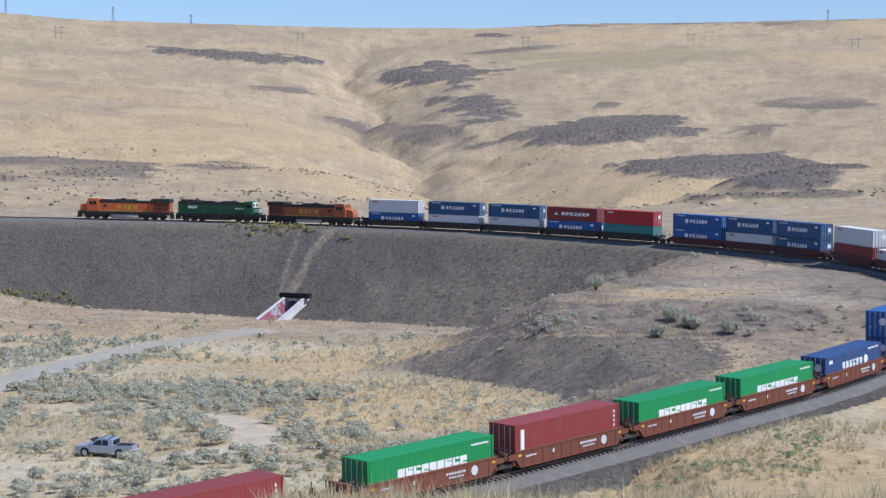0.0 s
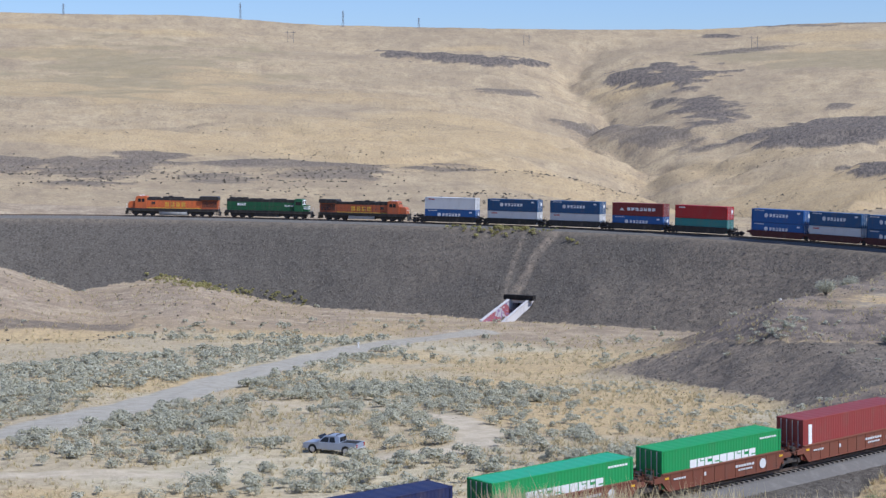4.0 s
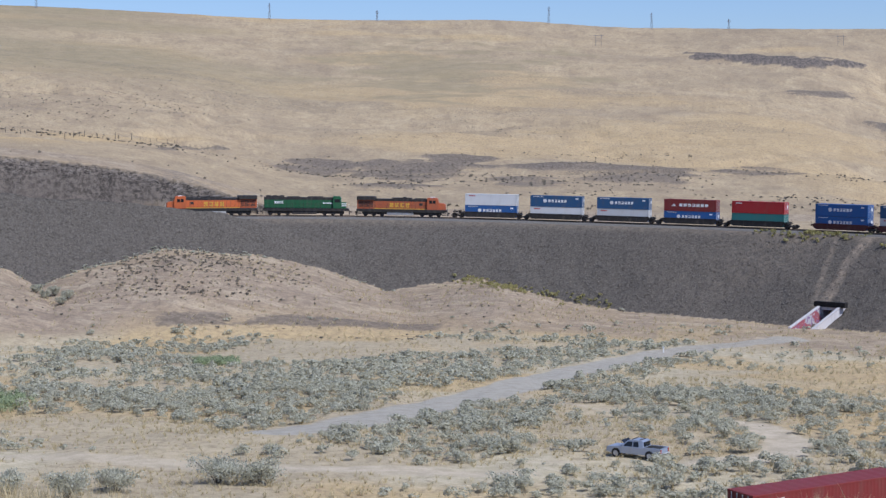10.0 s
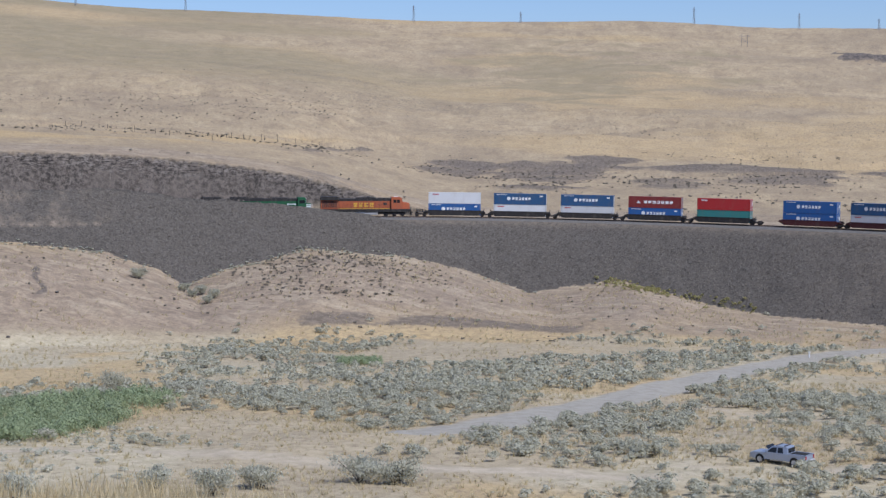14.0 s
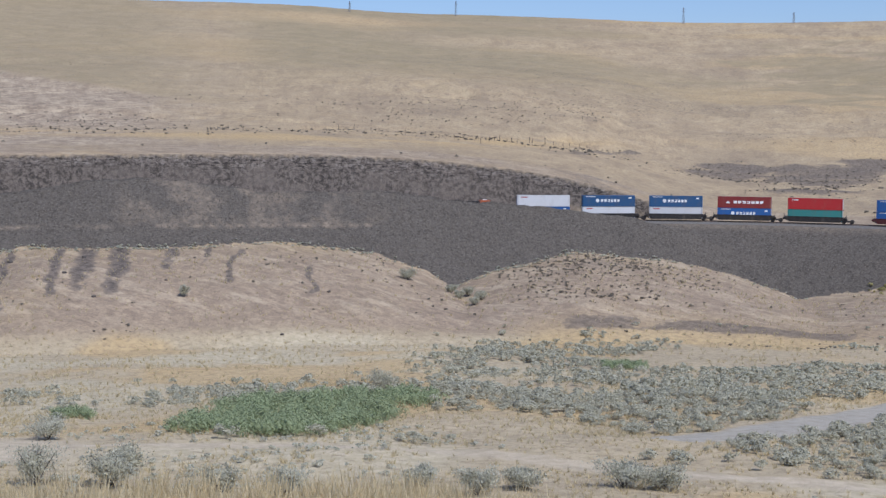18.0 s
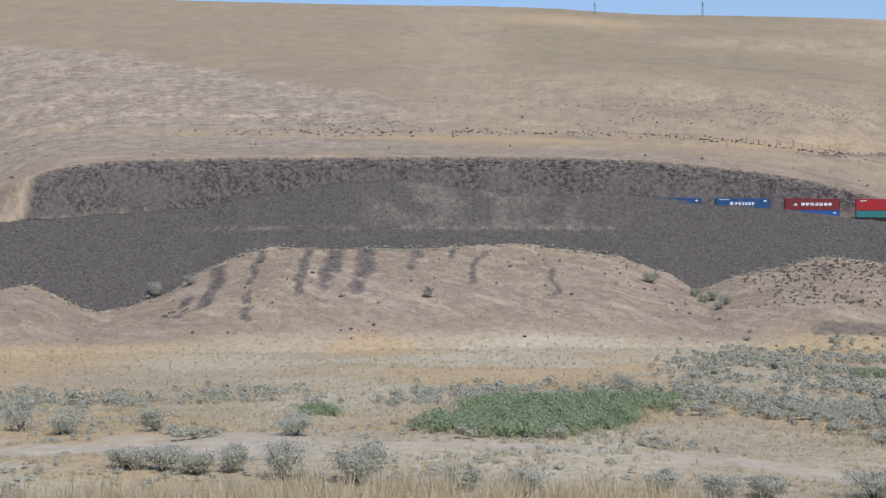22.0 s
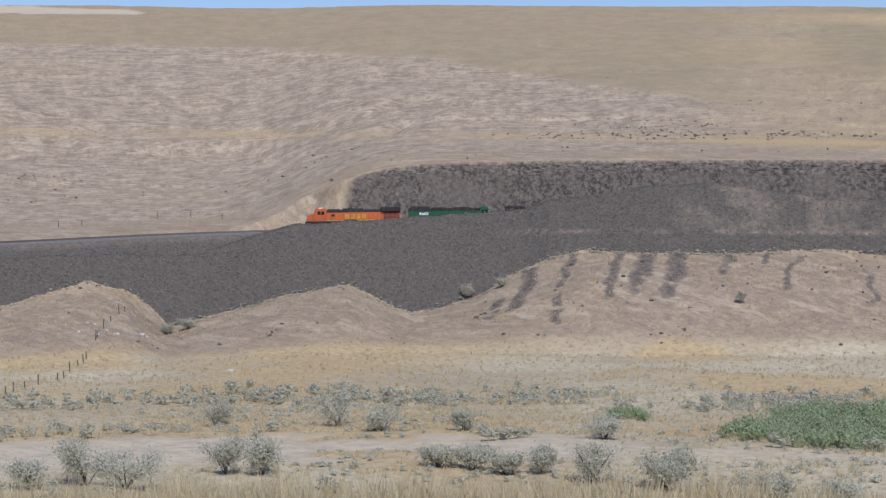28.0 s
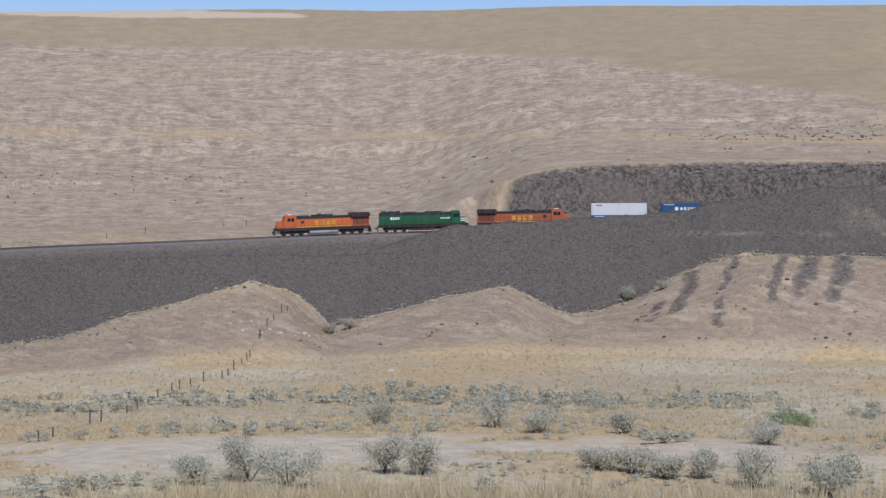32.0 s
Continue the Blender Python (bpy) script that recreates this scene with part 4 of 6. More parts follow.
    bogie(t, -7.35, (-0.88, 0.88), STEEL)
    if end_gear:
        e = part("coupler_platform", boxes((7.2, 9.1, -1.3, 1.3, 0.95, 1.1), (9.0, 9.3, -0.2, 0.2, 0.7, 0.95), (7.3, 7.6, -0.9, 0.9, 1.1, 1.75), bevel=0.03), mat, t)
        for x, y in ((7.9, -0.8), (8.2, 0.1), (8.7, 0.7), (8.8, -1.1)):
            part("stanchion", tube(bmesh.new(), (x, y, 1.1), (x, y, 1.9), 0.04), STEEL, e)
            part("air_reservoir", tube(bmesh.new(), (x - 0.3, y, 1.45), (x + 0.3, y, 1.45), 0.16, 10), STEEL, e)
        gear = bmesh.new()
        wheel = bmesh.ops.create_cone(gear, cap_ends=True, segments=18, radius1=0.32, radius2=0.32, depth=0.05, matrix=pose(8.9, -0.7, 1.7, 0, 90, 0))
        part("hand_brake", gear, STEEL, e)
        bogie(t, 7.9, (-0.88, 0.88), STEEL)
    if tail:
        e = part("coupler_platform", boxes((-9.1, -7.2, -1.3, 1.3, 0.95, 1.1), (-9.4, -9.0, -0.2, 0.2, 0.7, 0.95), (-7.6, -7.3, -0.9, 0.9, 1.1, 1.75), bevel=0.03), mat, t)
        for x, y in ((-7.9, 0.8), (-8.4, -0.2), (-8.9, 1.1), (-8.9, -1.1)):
            part("stanchion", tube(bmesh.new(), (x, y, 1.1), (x, y, 1.9), 0.04), STEEL, e)
    return t


def handrails(parent, x0, x1, z0, z1, y, mat, n):
    bm = bmesh.new()
    for k in range(n):
        x = x0 + (x1 - x0) * k / (n - 1)
        tube(bm, (x, y, z0), (x, y, z1), 0.022, 5)
    tube(bm, (x0, y, z1), (x1, y, z1), 0.022, 5)
    return part("handrail", bm, mat, parent)


def diesel_wide(label, hood, tank, faded=False):
    """A wide-nosed six-axle diesel locomotive; its cab looks along +x."""
    t = empty("locomotive", label, "locomotive", "diesel locomotives at the head of the train")
    part("underframe", prism([(-11.0, 1.25), (-10.6, 1.05), (10.5, 1.05), (10.95, 1.25), (10.95, 1.62), (-11.0, 1.62)], -1.52, 1.52, 0.02), BLACK, t)
    # added black block: closes the gap between bogies in place of shade there
    part("air_tank", boxes((-9.6, 9.6, -0.95, 0.95, 0.5, 1.08), bevel=0.08), BLACK, t)
    part("walkway", boxes((-10.9, 10.9, -1.55, 1.55, 1.62, 1.70)), BLACK, t)
    h = part("hood", boxes((-6.9, 6.1, -0.92, 0.92, 1.70, 3.55), bevel=0.04), hood, t)
    part("roof_panel", boxes((-6.9, 6.1, -0.94, 0.94, 3.55, 4.12), (-2.5, 2.4, -0.6, 0.6, 4.12, 4.42), (3.0, 5.8, -0.75, 0.75, 4.12, 4.32), bevel=0.05), BLACK, h)
    stack = boxes((0.2, 1.0, -0.35, 0.35, 4.42, 4.62), bevel=0.03)
    part("exhaust_stack", stack, BLACK, h)
    rad = part("radiator", prism([(-10.9, 1.70), (-6.9, 1.70), (-6.9, 4.2), (-7.1, 4.45), (-10.7, 4.45), (-10.95, 4.1)], -0.98, 0.98, 0.04), FADED, t)
    part("radiator_roof", prism([(-10.95, 3.75), (-6.6, 3.75), (-6.4, 4.3), (-6.6, 4.62), (-10.8, 4.62), (-11.0, 4.3)], -1.46, 1.46, 0.05), BLACK, t, "black overhanging radiator roof")
    for s in (-1, 1):
        y = s * 0.985
        g = bmesh.new()
        for k in range(12):
            box(g, -10.5 + k * 0.29, -10.5 + k * 0.29 + 0.17, min(y, y + s * 0.03), max(y, y + s * 0.03), 2.1, 3.6)
        part("grille", g, BLACK, rad)
        y = s * 0.925
        dl = bmesh.new()
        for k in range(13):
            x = -6.6 + k * 0.98
            box(dl, x, x + 0.03, min(y, y + s * 0.02), max(y, y + s * 0.02), 1.85, 3.7)
        box(dl, 4.2, 5.0, min(y, y + s * 0.03), max(y, y + s * 0.03), 2.6, 3.2)
        tagged(part("door_lines", dl, BLACK, h), kind="stuff")
        part("side_stripe", boxes((-6.8, 6.0, min(y, y + s * 0.012), max(y, y + s * 0.012), 1.72, 1.90)), CREAM, h, "yellow stripe along the sill")
        letter_blocks(h, CREAM, -3.2, 2.0, 2.15, 3.15, s * 0.93, 4, gap=0.3)
        handrails(t, -10.6, 6.0, 1.7, 2.72, s * 1.5, ORANGE if not faded else BLACK, 13)
        part("white_sill_stripe", boxes((-10.8, 10.8, min(s * 1.525, s * 1.56), max(s * 1.525, s * 1.56), 1.52, 1.62)), STEEL, t)
        for x in (9.6, -10.9):
            for z in (0.45, 0.8):
                part("step", boxes((x, x + 1.05, s * 1.3 - 0.2, s * 1.3 + 0.2, z, z + 0.07)), BLACK, t)
    c = part("cab", prism([(6.1, 1.70), (8.9, 1.70), (8.9, 3.35), (8.55, 4.35), (8.2, 4.5), (6.25, 4.5), (6.1, 4.35)], -1.46, 1.46, 0.05), hood, t)
    for s in (-1, 1):
        y = s * 1.465
        part("cab_window", boxes((6.6, 7.3, min(y, y + s * 0.02), max(y, y + s * 0.02), 3.15, 3.9), (7.45, 8.15, min(y, y + s * 0.02), max(y, y + s * 0.02), 3.15, 3.9), bevel=0.008), GLASS, c)
    for y in (-0.95, 0.2):
        bm = bmesh.new()
        bmesh.ops.create_cube(bm, size=1, matrix=pose(8.75, y + 0.38, 3.83, 0, 19.3, 0) @ Matrix.Diagonal((0.02, 0.72, 0.68, 1)))
        part("windscreen", bm, GLASS, c)
    part("horn", boxes((6.8, 7.4, -0.5, -0.2, 4.5, 4.68), bevel=0.03), WHITE, c)
    part("air_conditioner", boxes((7.4, 7.9, 0.2, 0.9, 4.5, 4.66), bevel=0.03), WHITE, c)
    part("nose", prism([(8.9, 1.70), (10.6, 1.70), (10.6, 2.75), (10.25, 3.2), (8.9, 3.32)], -1.05, 1.05, 0.09), hood, t)
    for y in (-0.3, 0.3):
        lamp = bmesh.new()
        bmesh.ops.create_cone(lamp, cap_ends=True, segments=12, radius1=0.1, radius2=0.1, depth=0.08, matrix=pose(10.62, y, 2.5, 0, 90, 0))
        part("headlight", lamp, WHITE, t)
    for x in (10.95, -11.0):
        s = 1 if x > 0 else -1
        part("pilot", prism([(x, 0.25), (x + s * 0.28, 0.25), (x + s * 0.05, 1.2), (x, 1.2)] if s > 0 else [(x, 0.25), (x, 1.2), (x - 0.05, 1.2), (x - 0.28, 0.25)], -1.3, 1.3, 0.01), BLACK, t)
        part("coupler", boxes((min(x, x + s * 0.55), max(x, x + s * 0.55), -0.18, 0.18, 0.72, 1.0), bevel=0.03), STEEL, t)
        handrails(t, x - s * 0.02, x - s * 0.01, 1.7, 2.75, 0.9, WHITE if not faded else BLACK, 2)
    tk = bmesh.new()
    if faded:
        box(tk, -3.6, 2.8, -1.35, 1.35, 0.35, 1.05, bevel=0.12)
    else:
        bmesh.ops.create_cone(tk, cap_ends=True, segments=24, radius1=0.62, radius2=0.62, depth=6.6, matrix=pose(-0.2, 0.85, 0.78, 0, 90, 0))
        bmesh.ops.create_cone(tk, cap_ends=True, segments=24, radius1=0.62, radius2=0.62, depth=6.6, matrix=pose(-0.2, -0.85, 0.78, 0, 90, 0))
        box(tk, -3.5, 3.1, -0.8, 0.8, 0.25, 1.05)
    part("fuel_tank", tk, tank, t, "silver fuel tank", True)
    bogie(t, 6.9, (-2.0, 0, 2.0), STEEL)
    bogie(t, -6.9, (-2.0, 0, 2.0), STEEL)
    return t


def diesel_narrow(label):
    """A six-axle diesel with a tall hood and a low short nose; its cab looks along +x."""
    t = empty("locomotive", label, "locomotive", "diesel locomotives at the head of the train")
    part("underframe", prism([(-10.4, 1.2), (-10.1, 1.05), (10.1, 1.05), (10.4, 1.2), (10.4, 1.6), (-10.4, 1.6)], -1.5, 1.5, 0.02), BLACK, t)
    # added black block that stands in for the shade under the frame
    part("air_tank", boxes((-9.2, 9.2, -0.95, 0.95, 0.5, 1.08), bevel=0.08), BLACK, t)
    part("walkway", boxes((-10.35, 10.35, -1.54, 1.54, 1.60, 1.68)), BLACK, t)
    h = part("hood", boxes((-10.1, 6.5, -0.95, 0.95, 1.68, 3.75), bevel=0.05), GREEN_LOCO, t)
    part("roof_panel", boxes((-10.12, 6.52, -0.97, 0.97, 3.62, 4.25), (-9.6, -5.2, -0.7, 0.7, 4.25, 4.5), (-4.6, -1.5, -0.45, 0.45, 4.25, 4.42), (0.5, 4.2, -0.5, 0.5, 4.25, 4.45), bevel=0.05), BLACK, h)
    fans = bmesh.new()
    for x in (-9.0, -7.4, -5.8):
        bmesh.ops.create_cone(fans, cap_ends=True, segments=18, radius1=0.6, radius2=0.6, depth=0.16, matrix=pose(x, 0, 4.56))
    part("roof_fan", fans, BLACK, h)
    for s in (-1, 1):
        y = s * 0.955
        dl = bmesh.new()
        for k in range(16):
            x = -9.8 + k * 1.02
            box(dl, x, x + 0.03, min(y, y + s * 0.02), max(y, y + s * 0.02), 1.8, 3.5)
        tagged(part("door_lines", dl, BLACK, h), kind="stuff")
        letter_blocks(h, WHITE, -7.6, -5.4, 2.75, 3.3, s * 0.96, 4)
        letter_blocks(h, WHITE, 4.0, 6.2, 2.75, 3.05, s * 0.96, 6)
        handrails(t, -10.0, 6.2, 1.68, 2.7, s * 1.48, BLACK, 13)
    c = part("cab", prism([(6.5, 1.68), (8.5, 1.68), (8.5, 4.1), (8.2, 4.5), (6.7, 4.5), (6.5, 4.3)], -1.48, 1.48, 0.05), GREEN_LOCO, t)
    part("cab_front", boxes((8.5, 8.53, -1.4, 1.4, 3.2, 4.3)), WHITE, c, "white panel round the windscreen")
    for s in (-1, 1):
        y = s * 1.485
        part("cab_window", boxes((6.85, 8.2, min(y, y + s * 0.02), max(y, y + s * 0.02), 3.1, 3.85)), GLASS, c)
        part("windscreen", boxes((8.53, 8.55, s * 0.8 - 0.4, s * 0.8 + 0.4, 3.4, 4.05)), GLASS, c)
    nose = part("nose", boxes((8.5, 9.75, -0.85, 0.85, 1.68, 3.1), bevel=0.08), GREEN_LOCO, t)
    part("nose_stripe", boxes((8.6, 9.77, -0.87, 0.87, 2.2, 2.42), (8.6, 9.77, -0.87, 0.87, 2.62, 2.84)), WHITE, nose, "white stripes round the short nose")
    for x in (10.4, -10.4):
        s = 1 if x > 0 else -1
        part("pilot", boxes((min(x, x + s * 0.15), max(x, x + s * 0.15), -1.3, 1.3, 0.25, 1.2)), BLACK, t)
        part("coupler", boxes((min(x, x + s * 0.7), max(x, x + s * 0.7), -0.18, 0.18, 0.72, 1.0), bevel=0.03), STEEL, t)
        handrails(t, x - s * 0.02, x - s * 0.01, 1.68, 2.75, 0.9, WHITE, 2)
    part("fuel_tank", boxes((-3.4, 2.6, -1.35, 1.35, 0.32, 1.05), bevel=0.12), BLACK, t)
    bogie(t, 6.5, (-2.05, 0, 2.05), STEEL)
    bogie(t, -6.5, (-2.05, 0, 2.05), STEEL)
    return t


SPEED = 10.15
MOVERS = []
# how the plan's length of line stretches against the train's own: place on the line, share
PACE = [(-64, 1.0), (200, 1.0), (250, 0.91), (340, 0.905), (360, 0.92), (380, 0.95), (400, 1.0), (420, 1.02), (450, 1.04), (480, 1.05), (520, 1.045), (560, 1.03), (600, 1.025), (640, 1.02), (700, 1.03), (760, 1.035), (800, 1.06), (968, 1.06)]
RUN_S = np.arange(-64, 969, 1.0)
RUN_D = np.concatenate([[0], np.cumsum(1 / np.interp(RUN_S, *zip(*PACE)))[:-1]])


def after(s, t):
    """Where on the line a wagon stands t seconds after it stood at s."""
    return float(np.interp(np.interp(s, RUN_S, RUN_D) + SPEED * t, RUN_D, RUN_S))


def car_pose(s, turn=0.0, up=0.0):
    a, b = on_track(s - 6.5), on_track(s + 6.5)
    d = b - a
    m = Matrix.Translation((a + b) / 2) @ Euler((0, -math.atan2(d[2], math.hypot(d[0], d[1])), math.atan2(d[1], d[0]))).to_matrix().to_4x4()
    return m @ pose(0, 0, up, 0, 0, turn)


def goes(ob, s, turn=0.0, up=0.0):
    ob.matrix_basis = car_pose(s, turn, up)
    MOVERS.append((ob, s, turn, up))
    return ob


def shortened(t, k):
    """The same locomotive on a shorter frame."""
    for ob in t.children_recursive:
        if ob.data is WHEEL_ME:
            ob.matrix_basis = pose(ob.matrix_basis.translation.x * (k - 1), 0, 0) @ ob.matrix_basis
        else:
            ob.data.transform(Matrix.Diagonal((k, 1, 1, 1)))
    return t


goes(shortened(diesel_wide("bright orange diesel locomotive leading, with a silver fuel tank", ORANGE, SILVER), 0.965), 470.0)
goes(shortened(diesel_narrow("dark green diesel locomotive with black roof, running backwards"), 0.965), 447.7, 180)
goes(shortened(diesel_wide("sooty faded orange diesel locomotive, running backwards", FADED, SILVER, True), 0.965), 425.3, 180)

# far part of the train: wagons with two boxes each, bottom box first
WELL_FLOOR = 0.47
stock = {}


def stack(s, wagon, bottom, top=None):
    goes(wagon, s)
    for box_spec, z in ((bottom, WELL_FLOOR), (top, WELL_FLOOR + 2.6)):
        if box_spec is None:
            continue
        if box_spec not in stock:
            label, mat, kind, colour, high, ends, roof = box_spec
            stock[box_spec] = container(label, mat, high=high, ends=ends, mark=(kind, colour) if kind else None, top=roof)
            goes(stock[box_spec], s, 0, z)
        else:
            goes(copy_thing(stock[box_spec], Matrix()), s, 0, z)


wagons = {}


def wagon(kind):
    if kind not in wagons:
        mat, gear, words = {"black": (BLACK, False, "black well wagon unit carrying stacked containers"), "black_end": (BLACK, True, "black end unit of a well wagon with brake gear"),
                            "maroon": (DARK_RUST, False, "dark maroon well wagon unit carrying stacked containers"), "rust": (RUST, False, "rust-brown well wagon unit with yellow markings"),
                            "rust_end": (RUST, True, "rust-brown end unit of a well wagon with hand brake"), "rust_tail": (RUST, False, "rust-brown last unit of a well wagon with a coupler platform")}[kind]
        wagons[kind] = well_car(words, mat, marks=kind.startswith("rust"), end_gear=gear, tail=kind == "rust_tail")
        return wagons[kind]
    return copy_thing(wagons[kind], Matrix())


B = "doors_back"
BLUE_MID = ("bright blue steel container with white lettering", HBLUE, "mid", WHITE, 2.59, B, None)
SLATE_MID = ("faded slate-blue steel container with white lettering", SLATE, "mid", WHITE, 2.59, B, None)
WHITE_BOX = ("white steel container with a small red marking", GREY_WHITE, "corner", RED, 2.59, B, WHITE)
RED_BOX = ("red steel container with a small white marking", RED, "corner", WHITE, 2.59, B, None)
TEAL_BOX = ("teal steel container under a red one", TEAL, None, None, 2.59, B, None)
MAROON_WIDE = ("dark red steel container with wide white lettering", MAROON, "wide", WHITE, 2.59, B, None)
RUST_BOX = ("dull rust-red steel container", MAROON, None, None, 2.59, B, None)
stack(404.8, wagon("black_end"), BLUE_MID, WHITE_BOX)
stack(390.1, wagon("black"), WHITE_BOX, SLATE_MID)
stack(375.6, wagon("black"), WHITE_BOX, SLATE_MID)
stack(361.4, wagon("black"), BLUE_MID, MAROON_WIDE)
stack(347.3, wagon("black"), TEAL_BOX, RED_BOX)
stack(330.0, wagon("maroon"), BLUE_MID, BLUE_MID)
stack(316.5, wagon("maroon"), WHITE_BOX, SLATE_MID)
stack(302.9, wagon("maroon"), SLATE_MID, SLATE_MID)
stack(286.4, wagon("maroon"), RUST_BOX, WHITE_BOX)
stack(272.5, wagon("maroon"), WHITE_BOX)
# near part of the train
GREEN_LONG = ("bright green steel container with large white lettering", GREEN, "long", WHITE, 2.59, B, None)
PALE_LONG = ("green steel container with a bleached roof and white lettering", GREEN, "long", WHITE, 2.59, B, PALE_GREEN)
NEAR_BRICK = ("brick-red steel container with a white column of markings", NEAR_RED, "column", WHITE, 2.9, B, None)
BLUE_WORD = ("mid-blue steel container with short white lettering", BLUE, "mid", WHITE, 2.59, B, None)
NAVY_BOX = ("navy-blue steel container with a small orange cross", NAVY, "cross", BRIGHT_ORANGE, 2.9, B, None)
DEEP_LONG = ("deep green weathered container with large white lettering", DEEP_GREEN, "long", WHITE, 2.59, B, PALE_GREEN)
ORANGE_LONG = ("light orange steel container with white lettering", BRIGHT_ORANGE, "long", WHITE, 2.9, B, None)
BROWN_BOX = ("brownish red steel container", MAROON, "corner", WHITE, 2.9, B, None)
TEAL_NEAR = ("pale green steel container", PALE_GREEN, "long", WHITE, 2.59, B, PALE_GREEN)
stack(191.2, wagon("rust"), BLUE_WORD, BLUE_MID)
stack(176.9, wagon("rust"), BLUE_WORD)
stack(162.4, wagon("rust"), GREEN_LONG)
stack(147.8, wagon("rust"), GREEN_LONG)
stack(133.1, wagon("rust"), NEAR_BRICK)
stack(118.6, wagon("rust_tail"), GREEN_LONG)
stack(99.3, wagon("rust_end"), NEAR_BRICK)
stack(84.6, wagon("rust"), GREEN_LONG)
stack(69.7, wagon("rust"), PALE_LONG)
stack(54.4, wagon("rust"), NAVY_BOX)
stack(39.5, wagon("rust_tail"), DEEP_LONG)
stack(20.3, wagon("rust_end"), ORANGE_LONG)
stack(5.3, wagon("rust"), BROWN_BOX)
stack(-9.6, wagon("rust"), TEAL_NEAR)
stack(-24.5, wagon("rust"), BROWN_BOX)

# ---- the line: rails and sleepers ----
def swept(name, line, section, mat, parent):
    """A rail or strip along a line of places; section: side and height offsets."""
    bm = bmesh.new()
    rings = []
    for k in range(len(line)):
        d = line[min(k + 1, len(line) - 1)] - line[max(k - 1, 0)]
        d = d / np.linalg.norm(d)
        n = np.array([-d[1], d[0], 0])
        rings.append([bm.verts.new(line[k] + n * o + np.array([0, 0, h])) for o, h in section])
    for a, b in zip(rings, rings[1:]):
        for i in range(len(section)):
            bm.faces.new((a[i], b[i], b[(i + 1) % len(section)], a[(i + 1) % len(section)]))
    return part(name, bm, mat, parent)


RAIL = paint("worn_rail_steel", (0.17, 0.12, 0.09), (0.10, 0.07, 0.05), 0.5, 0.45, 0.6)
SLEEPER = paint("weathered_sleeper", (0.16, 0.14, 0.12), (0.09, 0.08, 0.07), 0.6, 0.9)
railway = tagged(empty("railway_track"), "single railway track on weathered sleepers and ballast", "track", kind="structure")
for side in (-0.7525, 0.7525):
    swept("rail", TRACK[::3], [(side - 0.06, -0.17), (side + 0.06, -0.17), (side + 0.036, -0.005), (side - 0.036, -0.005)], RAIL, railway)
sleeper_bm = box(bmesh.new(), -0.115, 0.115, -1.3, 1.3, -0.36, -0.17, 0.015)
SLEEPER_ME = bpy.data.meshes.new("sleeper")
sleeper_bm.to_mesh(SLEEPER_ME)
SLEEPER_ME.materials.append(SLEEPER)


def heading(s):
    a, b = on_track(s - 0.5), on_track(s + 0.5)
    return math.degrees(math.atan2(b[1] - a[1], b[0] - a[0]))


for k in range(210):
    s = 92 + k * 0.56
    x, y, z = on_track(s)
    shared("sleeper", SLEEPER_ME, railway, pose(x, y, z, 0, 0, heading(s)))
rest = bmesh.new()
for k in range(760):
    s = 285 + k * 0.78
    x, y, z = on_track(s)
    bmesh.ops.create_cube(rest, size=1, matrix=pose(x, y, z - 0.27, 0, 0, heading(s)) @ Matrix.Diagonal((0.24, 2.6, 0.2, 1)))
tagged(part("sleepers", rest, SLEEPER, railway), kind="stuff")
swept("ballast_bed", TRACK[::3], [(-3.0, -0.85), (-1.7, -0.30), (1.7, -0.30), (3.0, -0.85)], paint("ballast_stone", (0.145, 0.135, 0.122), (0.22, 0.205, 0.182), 0.7, 0.95), railway)


def ground_z(x, y):
    return height(x, y)


def at(az, r):
    return r * math.sin(radians(az)), r * math.cos(radians(az))


# ---- underpass through the far fill ----
CONCRETE = paint("stained_concrete", (0.37, 0.35, 0.325), (0.20, 0.175, 0.155), 0.6, 0.9)
PALE_CONCRETE = paint("whitewashed_concrete", (0.60, 0.57, 0.56), (0.30, 0.26, 0.25), 0.35, 0.9)
GRAFFITI, nt2, b2 = material("painted_concrete", 0.8)
g1, g2, g3 = noise_of(nt2, 0.35, 2, 0.4), noise_of(nt2, 1.3, 2, 0.4, stretch=(1.4, 0.8, 1)), noise_of(nt2, 3.0, 3)
gc = mix(nt2, band(nt2, g1, 0.47, 0.52), (0.50, 0.47, 0.48), (0.36, 0.10, 0.12))
gc = mix(nt2, band(nt2, g2, 0.57, 0.6), gc, (0.28, 0.16, 0.30))
gc = mix(nt2, band(nt2, g2, 0.38, 0.34), gc, (0.54, 0.53, 0.54))
gc = mix(nt2, times(nt2, band(nt2, g3, 0.5, 0.7), 0.4), gc, (0.25, 0.22, 0.2))
nt2.links.new(gc, b2.inputs["Base Color"])
TIMBER = paint("tarred_timber", (0.022, 0.020, 0.019), (0.07, 0.06, 0.05), 0.5, 0.9)


